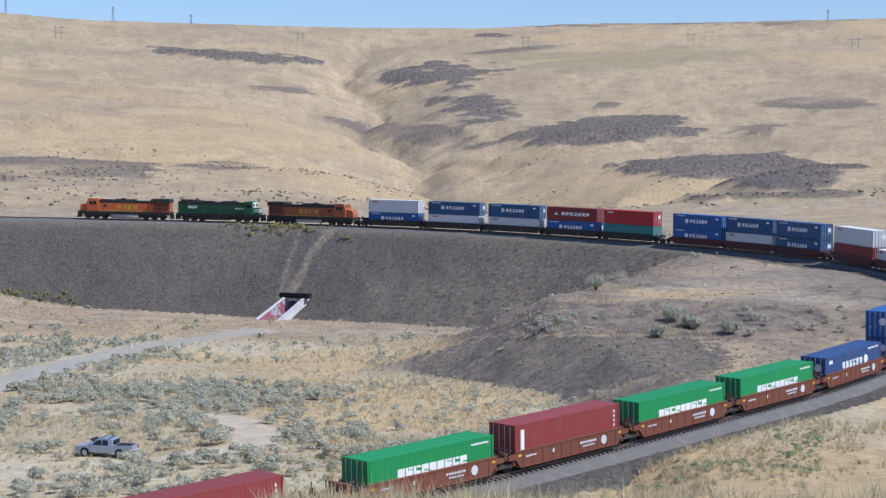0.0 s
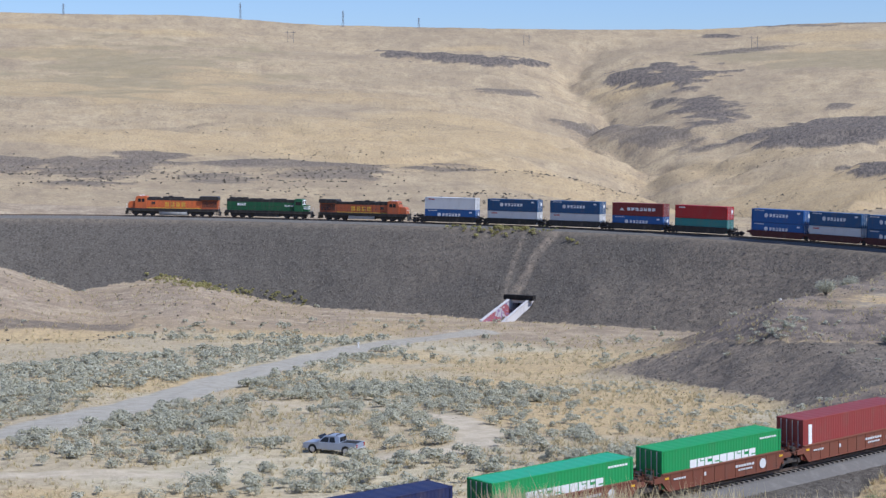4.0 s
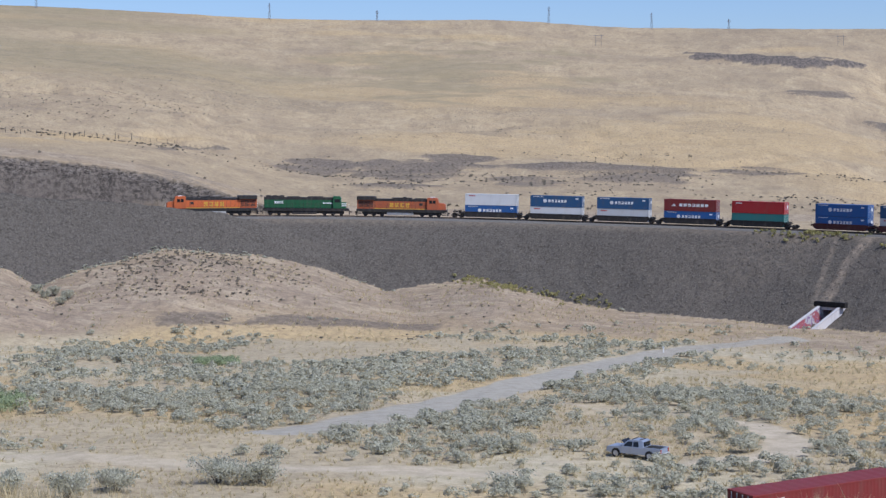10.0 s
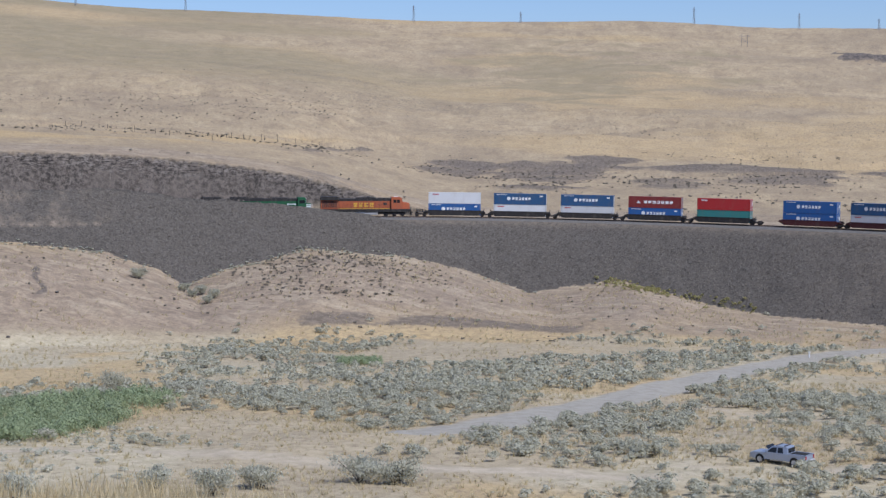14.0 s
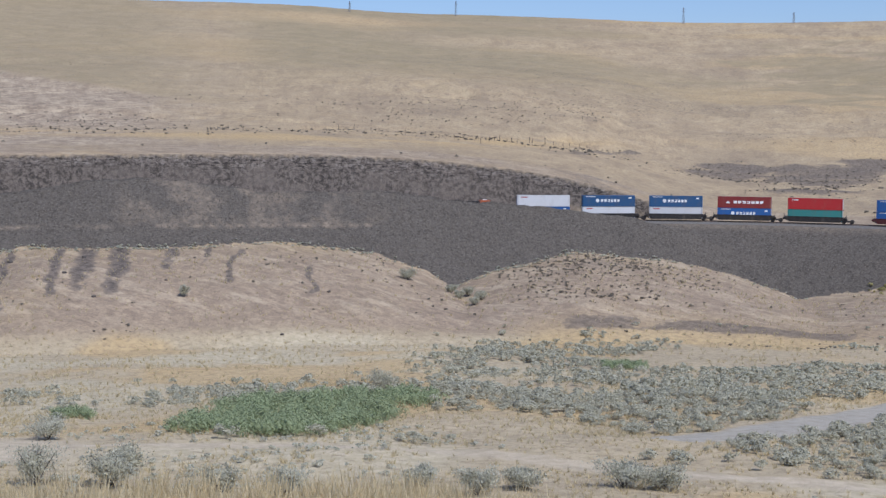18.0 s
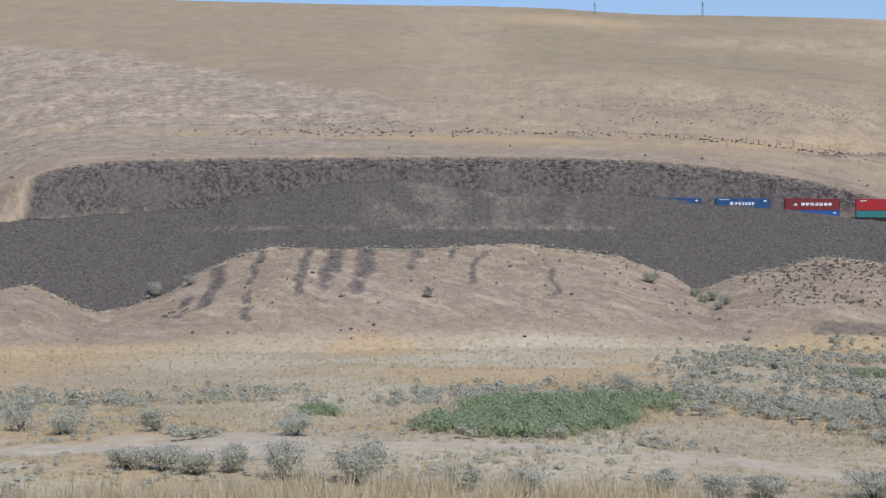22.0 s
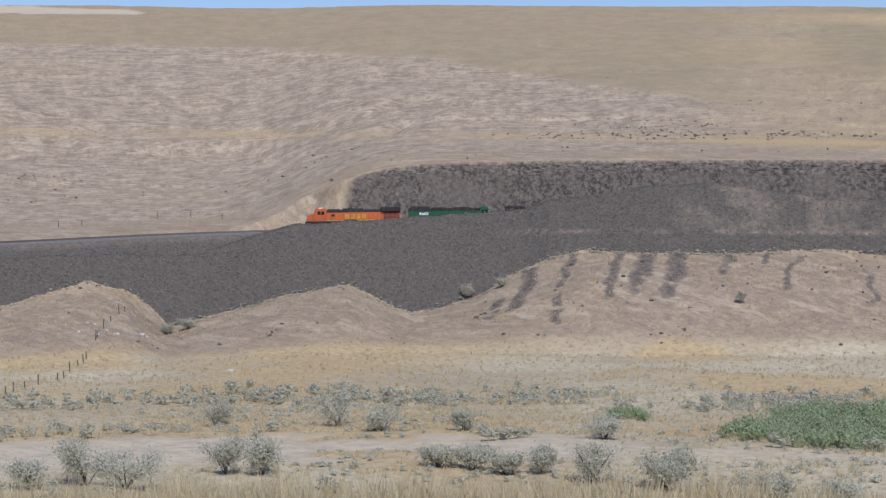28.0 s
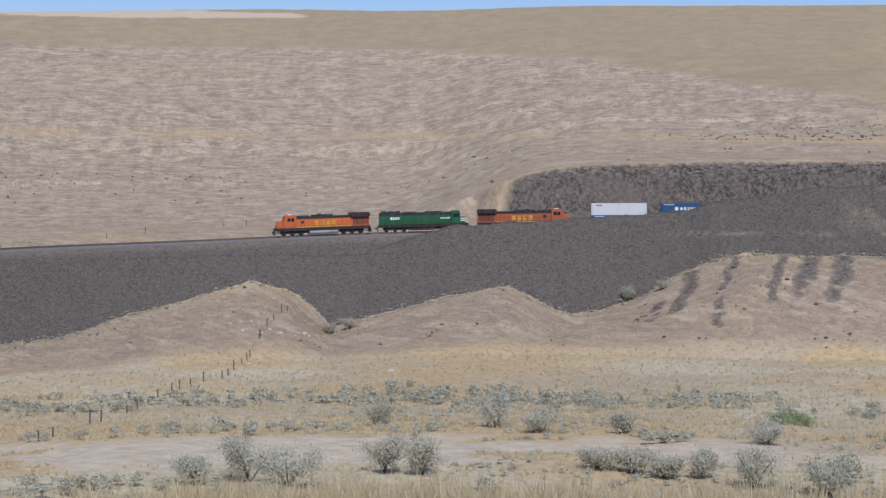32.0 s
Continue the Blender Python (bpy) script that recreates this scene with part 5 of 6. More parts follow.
def underpass():
    t = empty("underpass", "graffiti-covered concrete underpass with a dark timber lintel in the fill", "underpass")
    t.matrix_basis = pose(UNDER[0], UNDER[1], EYE - 35.8, 0, 0, UNDER[2])
    # x runs along the portal, y into the fill
    part("lintel", boxes((-3.3, 3.3, -0.7, 0.5, 4.75, 5.75), bevel=0.05), TIMBER, t, "black timber lintel beam")
    for z in (5.05, 5.4):
        part("plank", boxes((-3.35, 3.35, -0.76, -0.7, z - 0.14, z + 0.14), bevel=0.02), TIMBER, t)
    part("headwall", boxes((-2.35, -1.9, -0.2, 0.6, -0.3, 4.75), (1.9, 2.35, -0.2, 0.6, -0.3, 4.75), (-1.9, 1.9, -0.2, 0.6, 4.15, 4.75)), PALE_CONCRETE, t, "whitewashed concrete portal frame")
    part("passage", boxes((-2.25, -1.9, 0.6, 14, -0.2, 4.3), (1.9, 2.25, 0.6, 14, -0.2, 4.3), (-2.25, 2.25, 0.6, 14, 4.3, 4.6), (-1.9, 1.9, 13.6, 14, -0.2, 4.3)), GRAFFITI, t, "painted walls of the passage in shade")
    part("passage_floor", boxes((-1.9, 1.9, -0.4, 13.6, -0.35, 0.02)), CONCRETE, t)
    for sx, tall in ((-1, 0.9), (1, 0.5)):
        w = prism([(0, -0.8), (8.4, -0.8), (8.4, tall), (0, 4.85)], -0.2, 0.2, 0.02)
        wing = part("wing_wall", w, GRAFFITI if sx < 0 else PALE_CONCRETE, t, "wing wall painted red, white and violet" if sx < 0 else "whitewashed wing wall")
        wing.matrix_basis = pose(sx * 2.15, -0.2, 0, 0, 0, -90 - UNDER[3])
        part("coping", prism([(0, 4.85), (8.4, tall), (8.4, tall + 0.28), (0, 5.1)], -0.3, 0.3, 0.02), PALE_CONCRETE, wing)
    return t


underpass()

# ---- the pickup parked in the sage ----
SILVER_CAR = paint("silver_blue_car_paint", (0.36, 0.40, 0.48), (0.30, 0.26, 0.22), 0.15, 0.3, 0.35)
TYRE = paint("tyre_rubber", (0.025, 0.025, 0.025), (0.09, 0.08, 0.07), 0.4, 0.9)
LAMP_RED = paint("red_lamp_lens", (0.35, 0.02, 0.02), amount=0.1, rough=0.2)


def pickup():
    t = empty("pickup_truck", "silver-blue extended-cab pickup truck parked among sagebrush", "truck")
    # x forward; 5.4 m long
    body = part("body", prism([(-2.68, 0.42), (2.45, 0.42), (2.66, 0.62), (2.68, 0.86), (2.5, 0.98), (1.25, 1.06), (1.2, 1.08), (-2.66, 1.08), (-2.70, 0.9)], -0.9, 0.9, 0.05), SILVER_CAR, t)
    cab = prism([(1.28, 1.02), (0.62, 1.62), (0.35, 1.70), (-0.72, 1.70), (-0.92, 1.60), (-0.98, 1.02)], -0.86, 0.86, 0.06)
    for v in cab.verts:
        if v.co.z > 1.2:
            v.co.y *= 0.86
    c = part("cab", cab, SILVER_CAR, t)
    for s in (-1, 1):
        y = s * 0.855
        for pts, nm in (([(1.02, 1.10), (0.58, 1.52), (0.12, 1.56), (0.12, 1.10)], "side_window"), ([(0.02, 1.10), (0.02, 1.56), (-0.45, 1.56), (-0.55, 1.10)], "side_window")):
            bm = prism(pts, y - 0.012, y + 0.012)
            for v in bm.verts:
                v.co.y -= s * 0.115 * (v.co.z - 1.06) / 0.5 - s * 0.012
            part(nm, bm, GLASS, c)
        for x in (-1.62, 1.72):
            arch = bmesh.new()
            bmesh.ops.create_cone(arch, cap_ends=True, segments=20, radius1=0.43, radius2=0.43, depth=0.06, matrix=pose(x, s * 0.872, 0.44, 90))
            part("wheel_arch", arch, TYRE, body)
            wh = bmesh.new()
            bmesh.ops.create_cone(wh, cap_ends=True, segments=22, radius1=0.39, radius2=0.39, depth=0.25, matrix=pose(x, s * 0.79, 0.39, 90))
            wheel = part("wheel", wh, TYRE, t)
            rim = bmesh.new()
            bmesh.ops.create_cone(rim, cap_ends=True, segments=16, radius1=0.24, radius2=0.2, depth=0.05, matrix=pose(x, s * 0.915, 0.39, 90))
            part("rim", rim, SILVER, wheel)
        part("tail_light", boxes((-2.73, -2.66, s * 0.78 - 0.09, s * 0.78 + 0.09, 0.72, 1.04)), LAMP_RED, t)
        part("headlight", boxes((2.52, 2.67, s * 0.7 - 0.15, s * 0.7 + 0.15, 0.74, 0.9)), WHITE, t)
        part("mirror", boxes((0.95, 1.1, s * 0.98 - 0.1, s * 0.98 + 0.1, 1.08, 1.26), bevel=0.03), SILVER_CAR, c)
    wind = bmesh.new()
    bmesh.ops.create_cube(wind, size=1, matrix=pose(0.98, 0, 1.36, 0, 48, 0) @ Matrix.Diagonal((0.02, 1.5, 0.72, 1)))
    part("windscreen", wind, GLASS, c)
    part("rear_window", boxes((-0.99, -0.93, -0.62, 0.62, 1.15, 1.55)), GLASS, c)
    bed = boxes((-2.6, -1.02, -0.76, 0.76, 1.06, 1.095))
    part("cargo_bed", bed, TYRE, t, "dark open cargo bed")
    part("bed_rail", boxes((-2.68, -1.0, -0.9, -0.76, 1.06, 1.13), (-2.68, -1.0, 0.76, 0.9, 1.06, 1.13), (-2.7, -2.6, -0.9, 0.9, 1.06, 1.13), bevel=0.02), SILVER_CAR, t)
    part("bumper", boxes((-2.84, -2.66, -0.85, 0.85, 0.46, 0.66), bevel=0.04), SILVER, t, "chrome rear bumper")
    part("number_plate", boxes((-2.86, -2.84, -0.16, 0.16, 0.52, 0.66)), WHITE, t)
    part("front_bumper", boxes((2.6, 2.76, -0.85, 0.85, 0.42, 0.64), bevel=0.04), SILVER, t)
    part("roof_bar", boxes((-0.6, -0.52, -0.62, 0.62, 1.70, 1.76), (0.2, 0.28, -0.62, 0.62, 1.68, 1.75)), BLACK, c)
    for ob in t.children_recursive:
        ob.data.transform(Matrix.Diagonal((0.88, 0.88, 0.88, 1)))
    x, y = -26.55, 129.4
    t.matrix_basis = pose(x, y, ground_z(x, y) + 0.02, 0, 0, 166)
    return t


pickup()

# ---- pylons along the skyline and on the hills ----
PYLON = paint("weathered_pylon_steel", (0.17, 0.17, 0.19), amount=0.3)


def lattice_pylon(label, high, wide):
    t = empty("pylon", label, "pylon", "power line pylons")
    for sx in (-1, 1):
        for sy in (-1, 1):
            part("leg", tube(bmesh.new(), (sx * wide, sy * wide, 0), (sx * wide * 0.22, sy * wide * 0.22, high), 0.17, 4), PYLON, t)
    n = 6
    for k in range(n):
        a, b = k / n, (k + 1) / n
        wa, wb = wide * (1 - 0.78 * a), wide * (1 - 0.78 * b)
        bm = bmesh.new()
        for s in (-1, 1):
            tube(bm, (-wa, s * wa, a * high), (wb, s * wb, b * high), 0.09, 4)
            tube(bm, (wa, s * wa, a * high), (-wb, s * wb, b * high), 0.09, 4)
        part("brace", bm, PYLON, t)
    for z, w in ((0.78, 3.2), (0.9, 2.6)):
        part("cross_arm", tube(bmesh.new(), (-w, 0, z * high), (w, 0, z * high), 0.2, 4), PYLON, t)
    return t


def frame_pylon(label, high):
    t = empty("pylon", label, "pylon", "power line pylons")
    for s in (-1, 1):
        part("pole", tube(bmesh.new(), (s * 4.2, 0, 0), (s * 4.2, 0, high), 0.26, 6), PYLON, t)
    part("cross_arm", tube(bmesh.new(), (-8, 0, high * 0.86), (8, 0, high * 0.86), 0.24, 4), PYLON, t)
    x = tube(bmesh.new(), (-4.2, 0, high * 0.3), (4.2, 0, high * 0.7), 0.13, 4)
    part("brace", tube(x, (4.2, 0, high * 0.3), (-4.2, 0, high * 0.7), 0.13, 4), PYLON, t)
    return t


for az, r, high in ((-35.7, 2800, 18), (-32.05, 2840, 27), (-24.28, 2840, 29), (-20.6, 2860, 19), (-14.7, 2850, 30), (-11.2, 2850, 28), (-8.6, 2860, 18), (13.0, 2850, 20)):
    x, y = at(az, r)
    p = lattice_pylon("grey lattice steel pylon on the skyline", high, 1.7)
    p.matrix_basis = pose(x, y, ground_z(x, y) - 0.5, 0, 0, -az + 25)
for az, climb, high in ((-4.9, .0585, 15), (2.83, .0556, 17), (8.47, .0561, 18), (13.9, .0531, 16), (-13.0, .0597, 17)):
    rr = np.geomspace(600, 2800, 400)
    xx, yy = rr * math.sin(radians(az)), rr * math.cos(radians(az))
    zz = land(xx, yy)[0]
    k = int(np.argmax((zz - EYE) / rr > climb))
    p = frame_pylon("two-legged pylon on a grassy hill", high * rr[k] / 2300)
    p.matrix_basis = pose(xx[k], yy[k], zz[k] - 0.4, 0, 0, -az + 10)

# ---- fences, marker, loose rocks ----
POST = paint("grey_weathered_wood", (0.13, 0.11, 0.09), (0.07, 0.06, 0.05), 0.6, 0.9)
WIRE = paint("fence_wire", (0.10, 0.09, 0.08), amount=0.2)


def fence(label, pts, spacing, high):
    t = empty("fence", label, "fence")
    run, prev = 0.0, None
    rnd = random.Random(4)
    for (ax, ay), (bx, by) in zip(pts, pts[1:]):
        n = max(1, int(math.hypot(bx - ax, by - ay) / spacing))
        for k in range(n):
            u = (k + rnd.uniform(-0.42, 0.42)) / n
            x, y = ax + (bx - ax) * u, ay + (by - ay) * u
            z = ground_z(x, y)
            h = high * rnd.uniform(0.6, 1.2)
            tip = (x + rnd.uniform(-0.18, 0.18), y + rnd.uniform(-0.1, 0.1), z + h)
            part("post", tube(bmesh.new(), (x, y, z - 0.3), tip, 0.085, 6), POST, t)
            if prev:
                wires = bmesh.new()
                for f in (0.45, 0.7, 0.92):
                    tube(wires, [prev[0][i] + (prev[1][i] - prev[0][i]) * f for i in range(3)], [(x, y, z)[i] + (tip[i] - (x, y, z)[i]) * f for i in range(3)], 0.008, 3)
                part("wire", wires, WIRE, t)
            prev = ((x, y, z), tip)
    return t


fence("old wire fence of leaning wooden posts across dry grass", [(-141, 40), (-150, 51), (-163, 61), (-178, 73), (-198, 87), (-217, 102), (-240, 117), (-262, 132), (-285, 150)], 6.2, 1.45)
hill = []
for az, climb in ((-40, .0155), (-35.5, .0157), (-34.7, .0148), (-31.1, .0082), (-30.0, .0082), (-26.7, .0069)):
    rr = np.geomspace(410, 1500, 300)
    xx, yy = rr * math.sin(radians(az)), rr * math.cos(radians(az))
    k = int(np.argmax((land(xx, yy)[0] - EYE) / rr > climb - 0.003))
    hill.append((float(xx[k]), float(yy[k])))
fence("wooden fence posts along the foot of a grassy hill", hill, 14, 2.0)
fence("leaning wooden fence posts beside the far track", [(-352, 140), (-361, 155), (-371, 185), (-380, 203), (-372, 213), (-344, 209)], 13, 2.0)
mark = empty("marker_post", "small white marker post beside the gravel road", "post")
x, y = at(-10.72, 262)
part("post", tube(bmesh.new(), (0, 0, -0.2), (0, 0, 0.75), 0.09, 8), WHITE, mark)
part("cap", boxes((-0.14, 0.14, -0.14, 0.14, 0.7, 0.95), bevel=0.03), WHITE, mark)
mark.matrix_basis = pose(x, y, ground_z(x, y))
ROCK_PALE = paint("pale_rock", (0.55, 0.52, 0.48), amount=0.4, rough=0.9)
ROCK_DARK = paint("dark_basalt_rock", (0.085, 0.075, 0.068), (0.18, 0.15, 0.12), 0.5, 0.95)


def boulder(label, mat, size, seed, x, y):
    bm = bmesh.new()
    bmesh.ops.create_icosphere(bm, subdivisions=2, radius=size)
    for v in bm.verts:
        n = noise.noise(v.co * (1.3 / size) + Vector((seed * 7.1, 0, 0)))
        v.co *= 1 + 0.45 * n
        v.co.z *= 0.7
    ob = tagged(part("rock", bm, mat), label, "rock", "loose rocks")
    ob.matrix_basis = pose(x, y, ground_z(x, y) + size * 0.2)
    return ob


rnd = random.Random(9)
x, y = at(3.79, 300)
boulder("pale rock lying on the dark basalt fill", ROCK_PALE, 0.38, 1, x, y)
for k, (az, r) in enumerate([(9.9, 196), (-63.9, 262), (-60.2, 300), (-59.0, 246), (9.0, 232)]):
    x, y = at(az, r)
    boulder("pale weathered boulder on dry ground", ROCK_PALE, rnd.uniform(0.25, 0.45), k + 2, x, y)
for k in range(16):
    x, y = at(rnd.gauss(-62.8, 0.9), rnd.gauss(292, 4))
    boulder("small pale stone on the grassy hump", ROCK_PALE, rnd.uniform(0.22, 0.45), k + 30, x, y)
for k in range(12):
    x, y = at(rnd.uniform(-52, -34), rnd.uniform(285, 335))
    boulder("dark basalt boulder on a grassy slope", ROCK_DARK, rnd.uniform(0.25, 0.55), k + 9, x, y)

# ---- plants ----
def leafy(name, dark, light, rough=0.9):
    """Foliage and dry stalks: each leaf or blade takes its own tone."""
    m, nt, b = material(name, rough)
    b.inputs["Specular IOR Level"].default_value = 0.15
    geo = nt.nodes.new("ShaderNodeNewGeometry")
    big = noise_of(nt, 0.22, 3)
    c = mix(nt, geo.outputs["Random Per Island"], dark, light)
    c = mix(nt, times(nt, band(nt, big, 0.4, 0.7), 0.5), c, tuple(v * 0.72 for v in light))
    nt.links.new(c, b.inputs["Base Color"])
    tr = node(nt, "ShaderNodeBsdfTranslucent", Color=c)
    mx = node(nt, "ShaderNodeMixShader", Fac=0.38)
    nt.links.new(b.outputs[0], mx.inputs[1])
    nt.links.new(tr.outputs[0], mx.inputs[2])
    nt.links.new(mx.outputs[0], nt.nodes["Material Output"].inputs["Surface"])
    return m


SAGE = leafy("sagebrush_leaves", (0.395, 0.38, 0.285), (0.62, 0.60, 0.465))
PALE_SAGE = leafy("pale_sage_leaves", (0.44, 0.43, 0.33), (0.66, 0.64, 0.51))
DARK_SAGE = leafy("dark_scrub_leaves", (0.17, 0.15, 0.118), (0.31, 0.275, 0.215))
WILLOW = leafy("green_willow_leaves", (0.29, 0.345, 0.19), (0.42, 0.475, 0.275))
WEED = leafy("yellow_green_weeds", (0.29, 0.27, 0.11), (0.50, 0.45, 0.20))
STRAW = leafy("dry_grass_blades", (0.47, 0.38, 0.21), (0.78, 0.665, 0.42))
TWIG = paint("grey_sage_bark", (0.13, 0.115, 0.10), (0.07, 0.06, 0.05), 0.5, 0.95)


def bush_shape(rng, leaves, spread=1.0, upright=0.0, leaf=0.2):
    """Leaf triangles of one bush about a metre wide and 0.8 m high, as an array of (n, 3, 3): rounded lobes of leaves that face outwards."""
    lobes = int(rng.integers(4, 8))
    mid = np.stack([rng.normal(0, 0.19, lobes), rng.normal(0, 0.19, lobes), rng.uniform(0.2, 0.5, lobes)], 1)
    size = rng.uniform(0.18, 0.29, lobes)
    pick = rng.integers(0, lobes, leaves)
    n = rng.normal(0, 1, (leaves, 3))
    n[:, 2] = np.where(n[:, 2] < -0.5, -n[:, 2], n[:, 2])
    n /= np.linalg.norm(n, axis=1)[:, None]
    c = mid[pick] + n * size[pick][:, None] * rng.uniform(0.6, 1.1, (leaves, 1)) * (1, 1, 1.0 + 0.5 * upright)
    c[:, 2] = np.maximum(c[:, 2], 0.03)
    n = n + rng.normal(0, 0.38, (leaves, 3)) + (0, 0, 0.15)
    n /= np.linalg.norm(n, axis=1)[:, None]
    up = rng.normal(0, 1, (leaves, 3)) + (0, 0, 0.6 + 2 * upright)
    d = up - n * np.sum(up * n, 1)[:, None]
    d /= np.linalg.norm(d, axis=1)[:, None] + 1e-6
    side = np.cross(d, n)
    s = rng.uniform(0.6, 1.3, (leaves, 1)) * leaf
    return np.stack([c - side * s * 0.45 - d * s * 0.4, c + side * s * 0.45 - d * s * 0.4, c + d * s * 0.8], 1)


def triangles_mesh(name, tris, mat):
    v = tris.reshape(-1, 3)
    me = bpy.data.meshes.new(name)
    me.vertices.add(len(v))
    me.vertices.foreach_set("co", v.ravel())
    me.loops.add(len(v))
    me.loops.foreach_set("vertex_index", np.arange(len(v)))
    me.polygons.add(len(v) // 3)
    me.polygons.foreach_set("loop_start", np.arange(len(v) // 3) * 3)
    me.update()
    me.materials.append(mat)
    return me


def strewn(name, label, category, places, shapes, mat, rng, size, flat=1.0):
    """Many plants of one kind joined: at each place one of the shapes, turned and scaled."""
    x, y, z = places
    out = []
    which = rng.integers(0, len(shapes), len(x))
    turn, scale = rng.uniform(0, 6.283, len(x)), rng.uniform(size[0], size[1], len(x)) * rng.uniform(0.75, 1.15, len(x))
    for k, shape in enumerate(shapes):
        i = np.nonzero(which == k)[0]
        if len(i) == 0:
            continue
        c, s = np.cos(turn[i])[:, None, None], np.sin(turn[i])[:, None, None]
        X, Y, Z = shape[None, :, :, 0], shape[None, :, :, 1], shape[None, :, :, 2]
        k3 = scale[i][:, None, None]
        p = np.stack([(X * c - Y * s) * k3 + x[i][:, None, None], (X * s + Y * c) * k3 + y[i][:, None, None], Z * k3 * flat + z[i][:, None, None] - 0.03], -1)
        out.append(p.reshape(-1, 3, 3))
    return tagged(new(name, triangles_mesh(name, np.concatenate(out), mat)), label, category, kind="stuff")


def scatter(rng, n, az, r, accept, near=True):
    """Random places between two bearings and two distances that pass a test on the land there."""
    a = rng.uniform(az[0], az[1], n)
    q = np.sqrt(rng.uniform(r[0] ** 2, r[1] ** 2, n)) if near else np.exp(rng.uniform(np.log(r[0]), np.log(r[1]), n))
    x, y = q * np.sin(np.radians(a)), q * np.cos(np.radians(a))
    z, kinds = land(x, y)
    ok = accept(x, y, z, kinds, a, q) > rng.uniform(0, 1, n)
    return x[ok], y[ok], z[ok]


rng = np.random.default_rng(11)
BUSHES = [bush_shape(rng, 270, leaf=0.092) for _ in range(6)]
SMALL_BUSHES = [bush_shape(rng, 85, leaf=0.165) for _ in range(6)]
TINY_BUSHES = [bush_shape(rng, 22, leaf=0.4) for _ in range(5)]


def open_ground(kinds):
    return (1 - np.clip(kinds["gravel"] * 1.2, 0, 1)) * (1 - np.clip(kinds["dirt"] * 1.6, 0, 1)) * (1 - np.clip(kinds["greyroad"] * 1.6, 0, 1)) * (1 - kinds["rock"])


def green_thicket(x, y, z, k, a, r):
    u, v = (a + 37.4) / 4.9, (r - 167 - 2.0 * (a + 37.4)) / 19
    return step(1 - np.hypot(u, v) + 0.25 * fbm(x, y, 8, 161, 3), 0.02, 0.3)


def valley_sage(x, y, z, kinds, a, r):
    clump = step(fbm(x, y, 26, 101, 4), -0.22, 0.22)
    clump = clump * (1 - 0.92 * step(x, -46, -38) * step(y, 186, 200))
    clump = np.maximum(clump, 0.9 * np.exp(-(polyline_distance(x, y, DIRT_TRACK) / 9) ** 2) * step(x, -40, -30))
    west = step(-a, 31, 34)
    bands = np.maximum(step(np.sin(r / 6.5 + 0.06 * a) + 0.6 * fbm(x, y, 15, 103, 3), 0.55, 1.1), 0.0)
    clump = clump * (1 - west) + west * np.maximum(bands * 0.45 * (1 - step(r, 196, 220)), 0.75 * np.exp(-((r - 201 - 3 * np.sin(a)) / 8) ** 2) * step(fbm(x, y, 14, 105, 3), -0.5, 0.2))
    bare = np.exp(-(polyline_distance(x, y, VALLEY_TRACK) / 6) ** 2)
    clump = clump * (1 - green_thicket(x, y, z, kinds, a, r))
    return clump * (1 - 0.97 * np.exp(-(np.hypot(x + 26.6, y - 129) / 5.5) ** 2)) * open_ground(kinds) * (1 - 0.85 * bare) * (1 - 0.8 * step(r, 265, 300)) * (1 - step(z - EYE - table(r, VALLEY), 1.2, 3.0))


strewn("sagebrush", "grey-green sagebrush thickets on the dry valley floor", "sagebrush", scatter(rng, 7600, (-74, 7), (114, 196), valley_sage), BUSHES, SAGE, rng, (0.9, 2.2), 0.85)
strewn("sagebrush", "dense grey sagebrush across the far valley floor", "sagebrush", scatter(rng, 15000, (-74, 6), (190, 318), valley_sage), SMALL_BUSHES, SAGE, rng, (0.9, 2.1), 0.8)
strewn("pale_sage", "pale silvery sage bushes scattered in the valley", "sagebrush", scatter(rng, 9000, (-74, 6), (114, 200), lambda x, y, z, k, a, r: open_ground(k) * 0.55 * step(fbm(x, y, 30, 111, 3), -0.2, 0.4) * (1 - green_thicket(x, y, z, k, a, r))), SMALL_BUSHES, PALE_SAGE, rng, (0.35, 1.1), 0.75)


def slope_scrub(x, y, z, kinds, a, r):
    knoll = np.exp(-((a + 27.2) / 2.6) ** 2) * step(r, 325, 345)
    rest = 0.02 + 0.10 * step(fbm(x, y, 18, 121, 3), 0.15, 0.5)
    return open_ground(kinds) * np.clip(knoll + rest * np.where(a > 6, 1.6, 1), 0, 1)


strewn("slope_scrub", "low dark scrub dotted over the grassy spurs", "scrub", scatter(rng, 9000, (-74, -12), (285, 372), slope_scrub), TINY_BUSHES, DARK_SAGE, rng, (0.3, 0.8), 0.8)
strewn("knoll_scrub", "low dark scrub dotted over a rounded grassy knoll", "scrub", scatter(rng, 1500, (-31, -22.5), (318, 356), lambda x, y, z, k, a, r: open_ground(k) * 0.7 * np.exp(-((a + 27.0) / 2.4) ** 2) * (0.35 + 0.65 * step(fbm(x, y, 9, 123, 3), -0.3, 0.3))), SMALL_BUSHES, DARK_SAGE, rng, (0.4, 1.0), 0.75)
strewn("gully_sage", "sage and scrub along gullies at the foot of the fill", "scrub", scatter(rng, 2600, (-74, 8), (296, 366), lambda x, y, z, k, a, r: open_ground(k) * step(k["gravel"], 0.02, 0.15) * (1 - step(k["gravel"], 0.6, 0.9))), SMALL_BUSHES, SAGE, rng, (0.6, 1.6))


